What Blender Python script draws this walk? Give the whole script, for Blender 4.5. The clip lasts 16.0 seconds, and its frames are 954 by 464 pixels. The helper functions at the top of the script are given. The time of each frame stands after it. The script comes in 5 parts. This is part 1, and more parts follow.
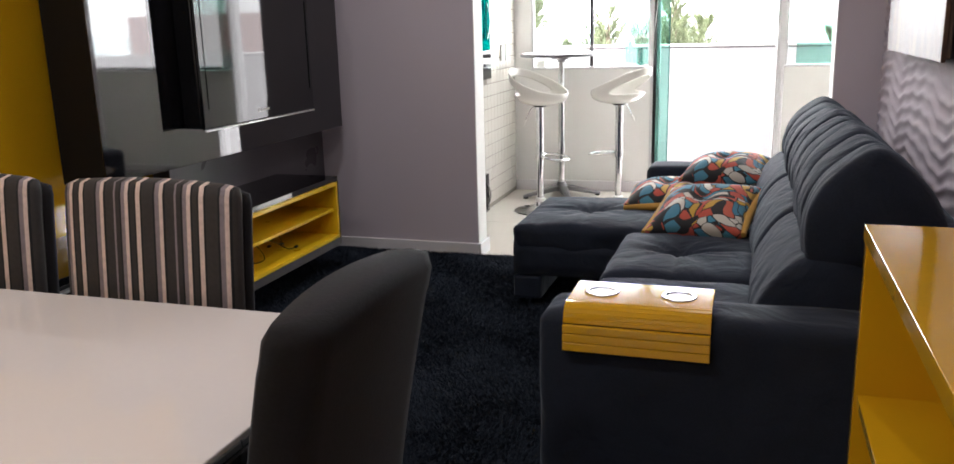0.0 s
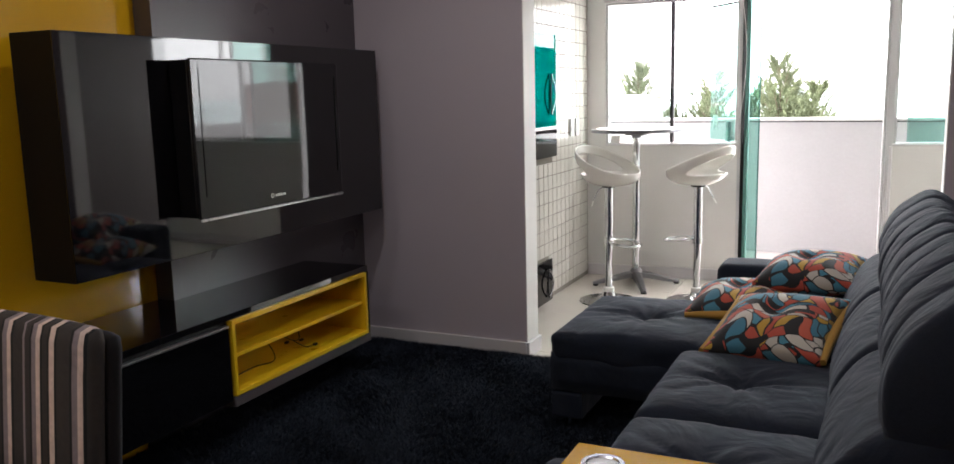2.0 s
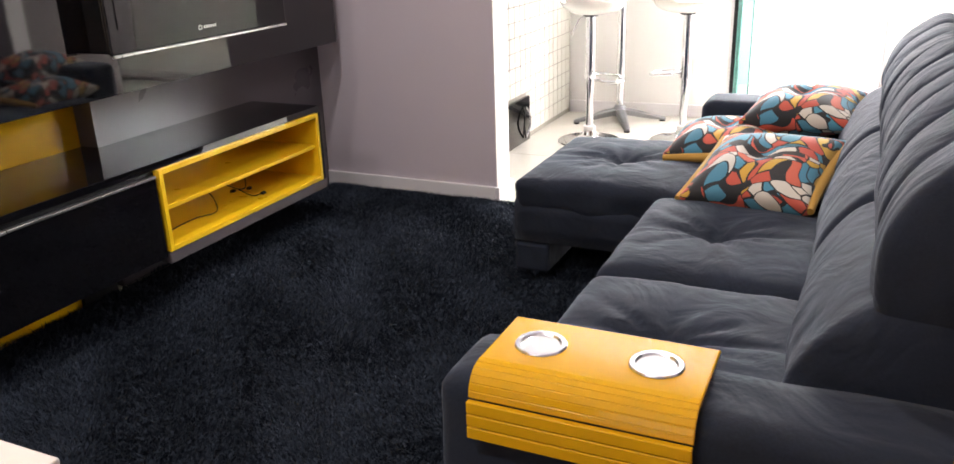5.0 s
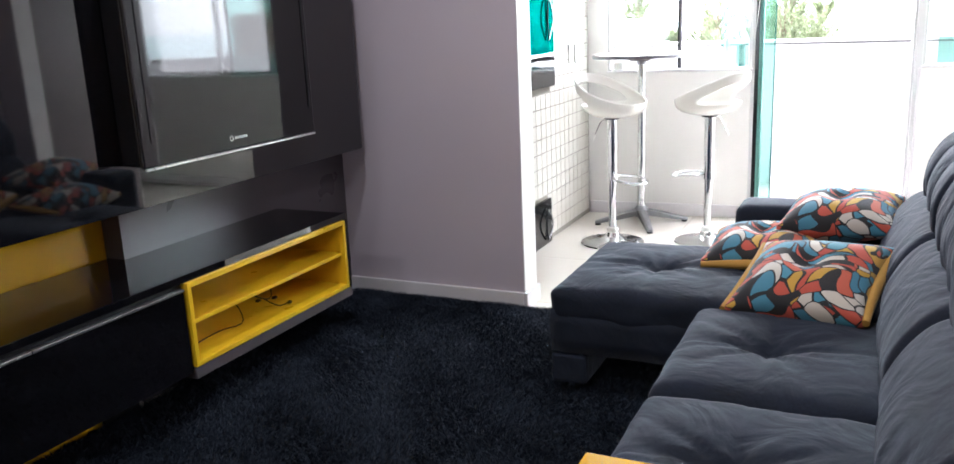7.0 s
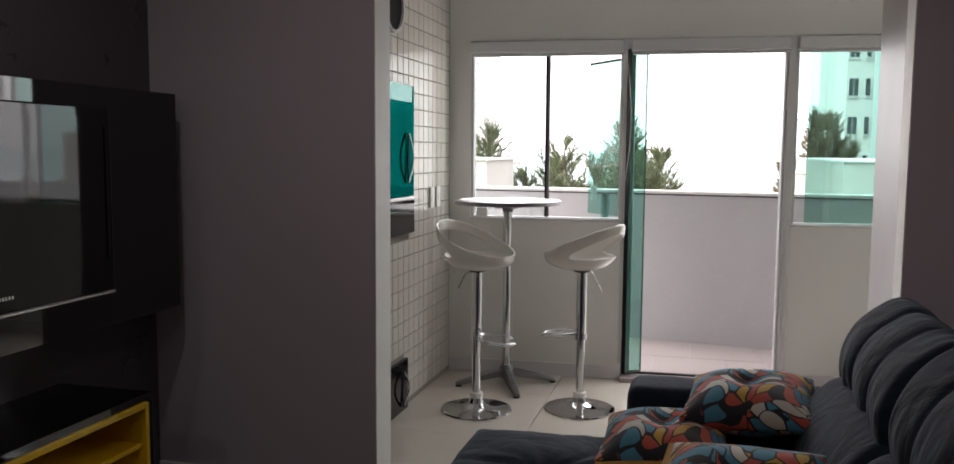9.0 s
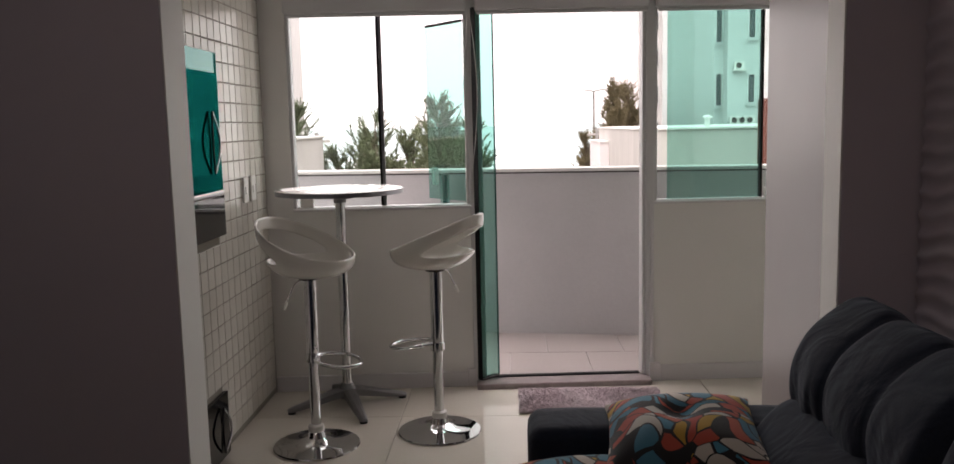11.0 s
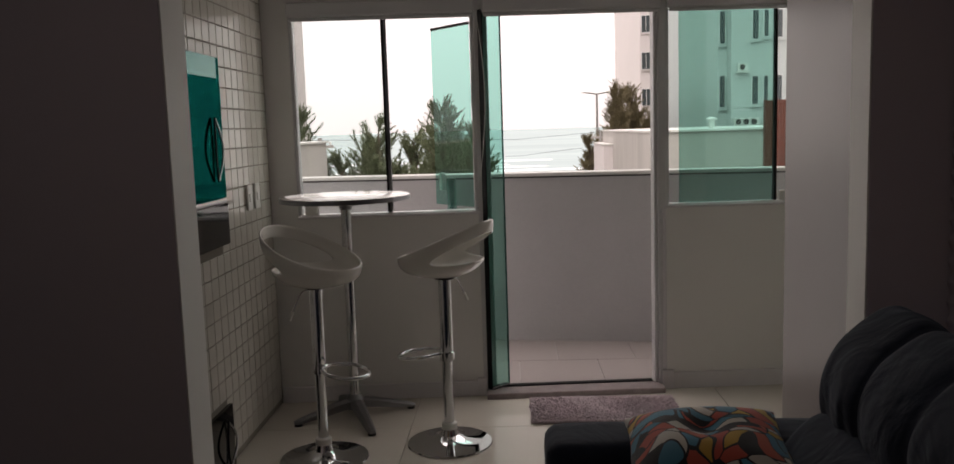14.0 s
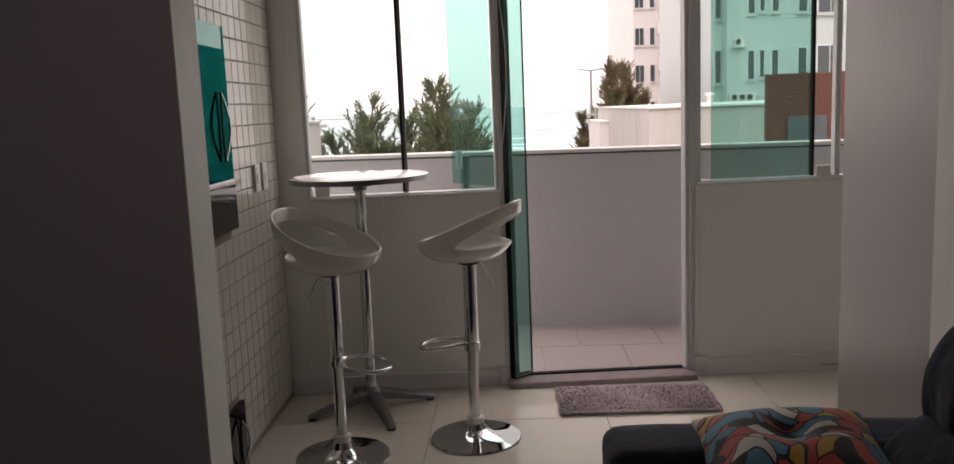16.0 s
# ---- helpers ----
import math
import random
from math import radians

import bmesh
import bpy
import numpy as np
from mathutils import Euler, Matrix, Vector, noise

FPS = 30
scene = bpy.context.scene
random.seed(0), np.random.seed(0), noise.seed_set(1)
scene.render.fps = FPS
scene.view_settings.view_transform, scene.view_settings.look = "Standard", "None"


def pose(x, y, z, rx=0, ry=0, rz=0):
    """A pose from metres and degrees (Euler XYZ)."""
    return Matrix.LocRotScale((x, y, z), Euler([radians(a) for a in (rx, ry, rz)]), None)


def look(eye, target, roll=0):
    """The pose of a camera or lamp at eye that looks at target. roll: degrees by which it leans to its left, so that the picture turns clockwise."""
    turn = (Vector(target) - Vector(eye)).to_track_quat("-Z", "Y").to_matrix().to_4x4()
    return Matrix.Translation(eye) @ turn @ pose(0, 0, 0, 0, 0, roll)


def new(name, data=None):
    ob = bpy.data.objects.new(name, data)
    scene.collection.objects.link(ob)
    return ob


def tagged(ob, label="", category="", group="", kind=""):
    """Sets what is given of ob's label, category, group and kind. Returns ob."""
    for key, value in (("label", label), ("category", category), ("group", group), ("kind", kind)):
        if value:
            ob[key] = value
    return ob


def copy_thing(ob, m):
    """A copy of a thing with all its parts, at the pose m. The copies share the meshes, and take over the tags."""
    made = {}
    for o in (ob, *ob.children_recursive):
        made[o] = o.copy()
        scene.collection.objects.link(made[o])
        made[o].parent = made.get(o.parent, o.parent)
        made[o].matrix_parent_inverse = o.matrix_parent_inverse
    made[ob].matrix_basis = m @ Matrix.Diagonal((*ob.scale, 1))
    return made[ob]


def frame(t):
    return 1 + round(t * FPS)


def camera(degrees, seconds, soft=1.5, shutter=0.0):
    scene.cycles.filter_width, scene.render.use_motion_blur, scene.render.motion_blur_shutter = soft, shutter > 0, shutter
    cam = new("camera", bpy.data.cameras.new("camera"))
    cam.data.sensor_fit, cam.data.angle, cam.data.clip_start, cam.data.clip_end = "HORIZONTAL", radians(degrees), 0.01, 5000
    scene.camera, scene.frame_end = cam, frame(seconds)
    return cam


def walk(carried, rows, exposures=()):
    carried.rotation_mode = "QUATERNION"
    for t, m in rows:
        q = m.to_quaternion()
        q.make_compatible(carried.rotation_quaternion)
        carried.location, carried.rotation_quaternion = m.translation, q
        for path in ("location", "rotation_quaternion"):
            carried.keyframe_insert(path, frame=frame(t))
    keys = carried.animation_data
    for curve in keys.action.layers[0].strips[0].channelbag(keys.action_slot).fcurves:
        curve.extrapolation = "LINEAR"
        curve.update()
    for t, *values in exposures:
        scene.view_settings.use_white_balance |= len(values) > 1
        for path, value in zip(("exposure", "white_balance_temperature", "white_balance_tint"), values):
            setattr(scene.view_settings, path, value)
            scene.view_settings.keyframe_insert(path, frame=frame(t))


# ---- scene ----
cam = camera(58.5, 16.0, soft=1.6)
PATH = [
    (0, (0.323, 0.153, 1.355), (-0.281, 2.001, 0.885), -1.5),
    (0.5, (0.36, 0.31, 1.385), (-0.273, 2.167, 0.999), -1.0),
    (1, (0.407, 0.464, 1.401), (-0.281, 2.313, 1.071), -0.4),
    (1.5, (0.446, 0.587, 1.417), (-0.383, 2.376, 1.084), -1.1),
    (2, (0.443, 0.778, 1.407), (-0.4, 2.563, 1.086), -1.4),
    (2.5, (0.416, 0.926, 1.398), (-0.313, 2.754, 1.046), -1.2),
    (3, (0.407, 1.008, 1.411), (-0.344, 2.825, 1.028), -0.5),
    (3.5, (0.482, 1.084, 1.412), (-0.346, 2.848, 0.963), -1.2),
    (4, (0.468, 1.118, 1.388), (-0.335, 2.843, 0.772), -1.9),
    (4.2, (0.464, 1.127, 1.374), (-0.324, 2.834, 0.69), -2.1),
    (6.3, (0.375, 1.167, 1.338), (-0.5, 2.835, 0.665), -3.0),
    (6.5, (0.369, 1.177, 1.349), (-0.515, 2.859, 0.726), -3.1),
    (7, (0.297, 1.186, 1.384), (-0.536, 2.94, 0.904), -2.5),
    (7.5, (0.209, 1.241, 1.412), (-0.519, 3.067, 1.041), -2.5),
    (8, (0.143, 1.355, 1.443), (-0.597, 3.201, 1.23), -2.4),
    (8.5, (0.118, 1.553, 1.458), (-0.579, 3.424, 1.341), -1.2),
    (9, (0.033, 1.765, 1.428), (-0.481, 3.689, 1.239), 0.4),
    (9.5, (-0.13, 2.035, 1.419), (-0.348, 4.01, 1.195), -0.7),
    (9.7, (-0.164, 2.119, 1.425), (-0.287, 4.1, 1.182), -1.4),
    (11.8, (-0.264, 2.585, 1.439), (-0.338, 4.567, 1.186), -1.3),
    (12, (-0.258, 2.587, 1.429), (-0.344, 4.564, 1.14), -1.3),
    (12.5, (-0.264, 2.586, 1.443), (-0.337, 4.566, 1.165), -1.2),
    (13, (-0.275, 2.574, 1.443), (-0.351, 4.558, 1.209), -1.6),
    (13.5, (-0.272, 2.576, 1.435), (-0.359, 4.559, 1.19), -1.7),
    (14, (-0.287, 2.592, 1.44), (-0.372, 4.576, 1.201), -1.8),
    (14.5, (-0.293, 2.606, 1.444), (-0.407, 4.589, 1.208), -1.9),
    (15, (-0.333, 2.662, 1.447), (-0.387, 4.649, 1.223), -1.7),
    (15.5, (-0.424, 2.773, 1.447), (-0.369, 4.757, 1.199), -1.6),
    (16, (-0.443, 2.847, 1.424), (-0.511, 4.825, 1.135), -2.3),
]
EXPOSURES = [(0, 2.45, 6250, 10), (0.8, 2.0, 6250, 11), (1.5, 1.7, 6350, 11), (2.5, 2.0, 6350, 10), (3.5, 1.85, 6500, 12), (4, 2.6, 6650, 13), (6.3, 3.65, 6100, 11), (7.0, 3.0, 5850, 10), (7.6, 2.0, 6100, 10),
             (8.4, 0.95, 6400, 11), (9.0, 0.5, 6500, 13), (9.7, 0.2, 6600, 15), (12, -0.22, 6950, 17), (14.5, -0.95, 7000, 15), (15.3, -0.93, 7000, 16), (16, -0.5, 7050, 19)]
walk(cam, [(t, look(eye, target, roll)) for t, eye, target, roll in PATH], EXPOSURES)
SKY_STRENGTH, CLOUD, SUN_STRENGTH, WINDOW_WATTS, LAMP_WATTS = 0.15, 28.0, 1.2, 2.8, 1.8

# the balcony wall and the parapet stand slightly out of square with the room
TURNED = Matrix.Translation((-1.51, 7.02, 0)) @ Matrix.Rotation(radians(3.67), 4, "Z") @ Matrix.Translation((1.51, -7.272, 0))
SKEWED = Matrix.Translation((-0.34, 8.18, 0)) @ Matrix.Rotation(radians(-7.3), 4, "Z") @ Matrix.Translation((0.34, -8.19, 0))

# ---- world and light ----
SUN_ELEV, SUN_ROT = radians(38), radians(200)
world = bpy.data.worlds.new("overcast_sky")
scene.world = world
world.use_nodes = True
wn, wl = world.node_tree.nodes, world.node_tree.links
sky = wn.new("ShaderNodeTexSky")
sky.sky_type, sky.sun_disc, sky.sun_elevation, sky.sun_rotation = "NISHITA", False, SUN_ELEV, SUN_ROT
sky.air_density, sky.dust_density, sky.ozone_density = 1.0, 3.0, 1.0
soft_sky = wn.new("ShaderNodeHueSaturation")
soft_sky.inputs["Saturation"].default_value = 0.3
wl.new(sky.outputs[0], soft_sky.inputs["Color"])
cloud = wn.new("ShaderNodeMix")
cloud.data_type = "RGBA"
cloud.inputs[0].default_value = 0.8
cloud.inputs[7].default_value = (CLOUD * 1.03, CLOUD * 0.975, CLOUD * 0.99, 1)
wl.new(soft_sky.outputs[0], cloud.inputs[6])
where, split, grade, graded = wn.new("ShaderNodeTexCoord"), wn.new("ShaderNodeSeparateXYZ"), wn.new("ShaderNodeMapRange"), wn.new("ShaderNodeVectorMath")
wl.new(where.outputs["Generated"], split.inputs[0])
wl.new(split.outputs[2], grade.inputs[0])
grade.inputs[1].default_value, grade.inputs[2].default_value, grade.inputs[3].default_value, grade.inputs[4].default_value = 0.0, 1.0, 0.62, 1.45
graded.operation = "SCALE"
wl.new(cloud.outputs[2], graded.inputs[0])
wl.new(grade.outputs[0], graded.inputs["Scale"])
wl.new(graded.outputs[0], wn["Background"].inputs["Color"])
wn["Background"].inputs["Strength"].default_value = SKY_STRENGTH

sun_data = bpy.data.lights.new("sun", "SUN")
sun_data.energy, sun_data.angle, sun_data.color = SUN_STRENGTH, radians(12), (1.0, 0.96, 0.9)
sun = new("sun", sun_data)
sun.matrix_world = look((0, 0, 40), (-math.sin(SUN_ROT) * 40, -math.cos(SUN_ROT) * 40, 40 - 40 * math.tan(SUN_ELEV)))

if WINDOW_WATTS:
    for lx, lw, lz0, lz1 in ((-1.0, 0.95, 1.05, 2.05), (0.03, 0.9, 0.1, 2.05), (1.25, 1.3, 1.05, 2.05)):
        win_data = bpy.data.lights.new("window_daylight", "AREA")
        win_data.shape, win_data.size, win_data.size_y = "RECTANGLE", lw, lz1 - lz0
        win_data.energy, win_data.color = WINDOW_WATTS * lw * (lz1 - lz0), (1.0, 0.96, 0.95)
        new("window_daylight", win_data).matrix_world = TURNED @ look((lx, 7.225, (lz0 + lz1) / 2), (lx, 0, (lz0 + lz1) / 2))

# all out of view: two assumed over the table, three added as fill
for lx, ly in ((-1.5, 1.25), (-0.6, 1.25), (-1.4, 3.6), (0.1, 3.6), (-0.5, -0.5)):
    spot = bpy.data.lights.new("unseen_downlight_lamp", "AREA")
    spot.shape, spot.size, spot.energy, spot.color = "DISK", 0.09, LAMP_WATTS, (1.0, 0.95, 0.93)
    new("unseen_downlight_lamp", spot).matrix_world = pose(lx, ly, 2.575)


# ---- materials ----
def nodes_of(name):
    m = bpy.data.materials.new(name)
    m.use_nodes = True
    return m, m.node_tree.nodes, m.node_tree.links, m.node_tree.nodes["Principled BSDF"]


def material(name, colour, rough=0.5, metal=0.0, vary=0.12, big=1.5, small=60.0, bump=0.02, coat=0.0, sheen=0.0, random_each=0.0,
             rough_vary=0.08, stretch=(1, 1, 1), spec=0.5, tint=None, crease=0.0):
    m, n, l, p = nodes_of(name)
    tc = n.new("ShaderNodeTexCoord")
    mp = n.new("ShaderNodeMapping")
    mp.inputs["Scale"].default_value = stretch
    l.new(tc.outputs["Object"], mp.inputs[0])
    a, b = n.new("ShaderNodeTexNoise"), n.new("ShaderNodeTexNoise")
    a.inputs["Scale"].default_value, a.inputs["Detail"].default_value = big, 4
    b.inputs["Scale"].default_value, b.inputs["Detail"].default_value = small, 3
    l.new(mp.outputs[0], a.inputs["Vector"])
    l.new(mp.outputs[0], b.inputs["Vector"])
    mix = n.new("ShaderNodeMix")
    mix.data_type = "RGBA"
    lo = [c * (1 - vary) for c in colour]
    hi = [min(1, c * (1 + vary)) for c in (tint or colour)]
    mix.inputs[6].default_value, mix.inputs[7].default_value = (*lo, 1), (*hi, 1)
    add = n.new("ShaderNodeMath")
    add.operation = "MULTIPLY_ADD"
    l.new(b.outputs["Fac"], add.inputs[0])
    add.inputs[1].default_value = 0.5
    sub = n.new("ShaderNodeMath")
    sub.operation = "SUBTRACT"
    l.new(a.outputs["Fac"], sub.inputs[0])
    sub.inputs[1].default_value = 0.25
    l.new(sub.outputs[0], add.inputs[2])
    l.new(add.outputs[0], mix.inputs[0])
    out = mix.outputs[2]
    if random_each:
        oi, hs, rr = n.new("ShaderNodeObjectInfo"), n.new("ShaderNodeHueSaturation"), n.new("ShaderNodeMapRange")
        l.new(oi.outputs["Random"], rr.inputs[0])
        rr.inputs[3].default_value, rr.inputs[4].default_value = 1 - random_each, 1 + random_each
        l.new(rr.outputs[0], hs.inputs["Value"])
        l.new(out, hs.inputs["Color"])
        out = hs.outputs[0]
    l.new(out, p.inputs["Base Color"])
    rm = n.new("ShaderNodeMapRange")
    l.new(a.outputs["Fac"], rm.inputs[0])
    rm.inputs[3].default_value, rm.inputs[4].default_value = max(0.0, rough - rough_vary), min(1, rough + rough_vary)
    l.new(rm.outputs[0], p.inputs["Roughness"])
    p.inputs["Metallic"].default_value = metal
    p.inputs["Specular IOR Level"].default_value = spec
    p.inputs["Coat Weight"].default_value = coat
    p.inputs["Coat Roughness"].default_value = 0.04
    if sheen:
        p.inputs["Sheen Weight"].default_value, p.inputs["Sheen Roughness"].default_value = sheen, 0.45
        p.inputs["Sheen Tint"].default_value = (0.75, 0.85, 1.0, 1)
    if bump:
        bp = n.new("ShaderNodeBump")
        bp.inputs["Strength"].default_value, bp.inputs["Distance"].default_value = min(1, bump * 5), 0.004
        l.new(b.outputs["Fac"], bp.inputs["Height"])
        l.new(bp.outputs[0], p.inputs["Normal"])
        if crease:
            c, b3 = n.new("ShaderNodeTexNoise"), n.new("ShaderNodeBump")
            c.inputs["Scale"].default_value, c.inputs["Detail"].default_value, c.inputs["Distortion"].default_value = 5.0, 3, 1.2
            l.new(mp.outputs[0], c.inputs["Vector"])
            b3.inputs["Strength"].default_value, b3.inputs["Distance"].default_value = 0.6, crease
            l.new(c.outputs["Fac"], b3.inputs["Height"])
            l.new(b3.outputs[0], bp.inputs["Normal"])
    return m


def glass_material(name, tint, gloss=1.0):
    m, n, l, p = nodes_of(name)
    n.remove(p)
    tr, gl, fr, mx = n.new("ShaderNodeBsdfTransparent"), n.new("ShaderNodeBsdfGlossy"), n.new("ShaderNodeLayerWeight"), n.new("ShaderNodeMixShader")
    tr.inputs[0].default_value, gl.inputs[0].default_value, gl.inputs["Roughness"].default_value = (*tint, 1), (gloss, gloss, gloss, 1), 0.0
    fr.inputs[0].default_value = 0.5
    pw, ad = n.new("ShaderNodeMath"), n.new("ShaderNodeMath")
    pw.operation, ad.operation = "POWER", "MULTIPLY_ADD"
    l.new(fr.outputs["Facing"], pw.inputs[0])
    pw.inputs[1].default_value = 5
    l.new(pw.outputs[0], ad.inputs[0])
    ad.inputs[1].default_value, ad.inputs[2].default_value = 0.9, 0.035
    l.new(ad.outputs[0], mx.inputs[0])
    l.new(tr.outputs[0], mx.inputs[1])
    l.new(gl.outputs[0], mx.inputs[2])
    l.new(mx.outputs[0], n["Material Output"].inputs[0])
    return m


def cushion_print(name):
    m, n, l, p = nodes_of(name)
    tc, nz, ms, vo, ve = [n.new("ShaderNode" + k) for k in ("TexCoord", "TexNoise", "VectorMath", "TexVoronoi", "TexVoronoi")]
    nz.inputs["Scale"].default_value, nz.inputs["Detail"].default_value = 6.5, 0
    l.new(tc.outputs["Object"], nz.inputs["Vector"])
    ms.operation = "MULTIPLY_ADD"
    l.new(nz.outputs["Color"], ms.inputs[0])
    ms.inputs[1].default_value = (0.24, 0.24, 0.1)
    l.new(tc.outputs["Object"], ms.inputs[2])
    mp = n.new("ShaderNodeMapping")
    mp.inputs["Scale"].default_value, mp.inputs["Rotation"].default_value = (0.75, 1.45, 1.0), (0, 0, 0.7)
    l.new(ms.outputs[0], mp.inputs[0])
    for v in (vo, ve):
        v.inputs["Scale"].default_value = 17.0
        l.new(mp.outputs[0], v.inputs["Vector"])
    ve.feature = "DISTANCE_TO_EDGE"
    sep, ramp = n.new("ShaderNodeSeparateColor"), n.new("ShaderNodeValToRGB")
    l.new(vo.outputs["Color"], sep.inputs[0])
    l.new(sep.outputs[0], ramp.inputs[0])
    ramp.color_ramp.interpolation = "CONSTANT"
    cols = ((0.0, (0.46, 0.075, 0.045)), (0.23, (0.055, 0.2, 0.29)), (0.42, (0.55, 0.51, 0.45)), (0.57, (0.012, 0.012, 0.014)),
            (0.74, (0.50, 0.29, 0.035)), (0.83, (0.5, 0.1, 0.055)), (0.94, (0.06, 0.23, 0.33)))
    e = ramp.color_ramp.elements
    e[0].color, e[1].position, e[1].color = (*cols[0][1], 1), cols[1][0], (*cols[1][1], 1)
    for at, c in cols[2:]:
        e.new(at).color = (*c, 1)
    lt = n.new("ShaderNodeMath")
    lt.operation = "LESS_THAN"
    l.new(ve.outputs["Distance"], lt.inputs[0])
    lt.inputs[1].default_value = 0.045
    weave = n.new("ShaderNodeTexNoise")
    weave.inputs["Scale"].default_value = 300
    l.new(tc.outputs["Object"], weave.inputs["Vector"])
    mx = n.new("ShaderNodeMix")
    mx.data_type = "RGBA"
    l.new(lt.outputs[0], mx.inputs[0])
    l.new(ramp.outputs[0], mx.inputs[6])
    mx.inputs[7].default_value = (0.012, 0.012, 0.014, 1)
    l.new(mx.outputs[2], p.inputs["Base Color"])
    bp = n.new("ShaderNodeBump")
    bp.inputs["Strength"].default_value, bp.inputs["Distance"].default_value = 0.3, 0.002
    l.new(weave.outputs[0], bp.inputs["Height"])
    l.new(bp.outputs[0], p.inputs["Normal"])
    p.inputs["Roughness"].default_value, p.inputs["Sheen Weight"].default_value = 0.8, 0.15
    return m


def stripe_material(name):
    """Upright stripes across the object's x."""
    m, n, l, p = nodes_of(name)
    tc, sx, mul, fr, ramp = [n.new("ShaderNode" + k) for k in ("TexCoord", "SeparateXYZ", "Math", "Math", "ValToRGB")]
    l.new(tc.outputs["Object"], sx.inputs[0])
    mul.operation, fr.operation = "MULTIPLY_ADD", "FRACT"
    l.new(sx.outputs[0], mul.inputs[0])
    mul.inputs[1].default_value, mul.inputs[2].default_value = 1 / 0.17, 10.1
    l.new(mul.outputs[0], fr.inputs[0])
    l.new(fr.outputs[0], ramp.inputs[0])
    ramp.color_ramp.interpolation = "CONSTANT"
    dark, black, cream, mauve = (0.026, 0.021, 0.019), (0.003, 0.003, 0.004), (0.56, 0.43, 0.37), (0.19, 0.155, 0.165)
    cols = ((0, cream), (0.07, black), (0.10, dark), (0.28, black), (0.31, mauve), (0.38, cream), (0.44, black), (0.48, dark), (0.62, mauve),
            (0.65, dark), (0.72, black), (0.75, mauve), (0.81, cream), (0.87, black), (0.90, dark), (0.97, black))
    e = ramp.color_ramp.elements
    e[0].color, e[1].position, e[1].color = (*cols[0][1], 1), cols[1][0], (*cols[1][1], 1)
    for at, c in cols[2:]:
        e.new(at).color = (*c, 1)
    nz, hs = n.new("ShaderNodeTexNoise"), n.new("ShaderNodeHueSaturation")
    nz.inputs["Scale"].default_value = 90
    l.new(tc.outputs["Object"], nz.inputs["Vector"])
    mr = n.new("ShaderNodeMapRange")
    l.new(nz.outputs[0], mr.inputs[0])
    mr.inputs[3].default_value, mr.inputs[4].default_value = 0.7, 1.3
    l.new(mr.outputs[0], hs.inputs["Value"])
    l.new(ramp.outputs[0], hs.inputs["Color"])
    l.new(hs.outputs[0], p.inputs["Base Color"])
    bp = n.new("ShaderNodeBump")
    bp.inputs["Strength"].default_value, bp.inputs["Distance"].default_value = 0.4, 0.002
    l.new(nz.outputs[0], bp.inputs["Height"])
    l.new(bp.outputs[0], p.inputs["Normal"])
    p.inputs["Roughness"].default_value, p.inputs["Sheen Weight"].default_value = 0.85, 0.03
    return m


LILAC = material("lilac_paint", (0.52, 0.465, 0.51), 0.6, vary=0.04, bump=0.01, small=140)
WHITE = material("white_paint", (0.76, 0.75, 0.72), 0.5, vary=0.04, bump=0.01, small=140)
CEIL = material("ceiling_paint", (0.82, 0.82, 0.80), 0.7, vary=0.03, bump=0.01)
SATIN = material("satin_grey_paint", (0.215, 0.192, 0.185), 0.34, vary=0.05, big=3, bump=0.006)
TRIM = material("skirting_paint", (0.68, 0.66, 0.67), 0.35, vary=0.03, bump=0.005)
PORCELAIN = material("porcelain_tile", (0.68, 0.64, 0.57), 0.07, vary=0.05, big=4, bump=0.0, random_each=0.012, rough_vary=0.02)
GROUT = material("grout", (0.27, 0.25, 0.21), 0.8, vary=0.1)
FLOORGROUT = material("floor_grout", (0.6, 0.56, 0.5), 0.8, vary=0.1)
WALLTILE = material("glazed_wall_tile", (0.68, 0.66, 0.60), 0.1, vary=0.04, bump=0.004, small=25, random_each=0.04, rough_vary=0.04)
DARKPANEL = material("charcoal_panel", (0.095, 0.082, 0.092), 0.3, vary=0.1, big=4, bump=0.006)
YELLOW = material("yellow_lacquer", (0.66, 0.36, 0.008), 0.09, vary=0.05, big=3, bump=0.0, coat=0.3, rough_vary=0.03)
YELLOWIN = material("yellow_laminate", (0.80, 0.50, 0.012), 0.3, vary=0.05, big=5, bump=0.005)
GLOSSBLACK = material("black_lacquer", (0.004, 0.004, 0.005), 0.035, vary=0.1, bump=0.0, rough_vary=0.02, spec=0.85)
BLACK = material("black_laminate", (0.007, 0.007, 0.008), 0.5, vary=0.2, bump=0.004, spec=0.2)
PLASTIC = material("black_plastic", (0.008, 0.008, 0.009), 0.25, vary=0.1, bump=0.0)
SCREEN = material("tv_screen", (0.005, 0.005, 0.006), 0.04, vary=0.05, bump=0.0, rough_vary=0.01, spec=0.42)
CUP_METAL = material("brushed_pale_metal", (0.78, 0.79, 0.82), 0.22, metal=0.85, bump=0.0)
CHROME = material("chrome", (0.62, 0.63, 0.64), 0.05, metal=1.0, vary=0.03, bump=0.0, rough_vary=0.03)
ALU = material("cast_aluminium", (0.22, 0.22, 0.23), 0.35, metal=0.9, vary=0.15, big=10, bump=0.01)
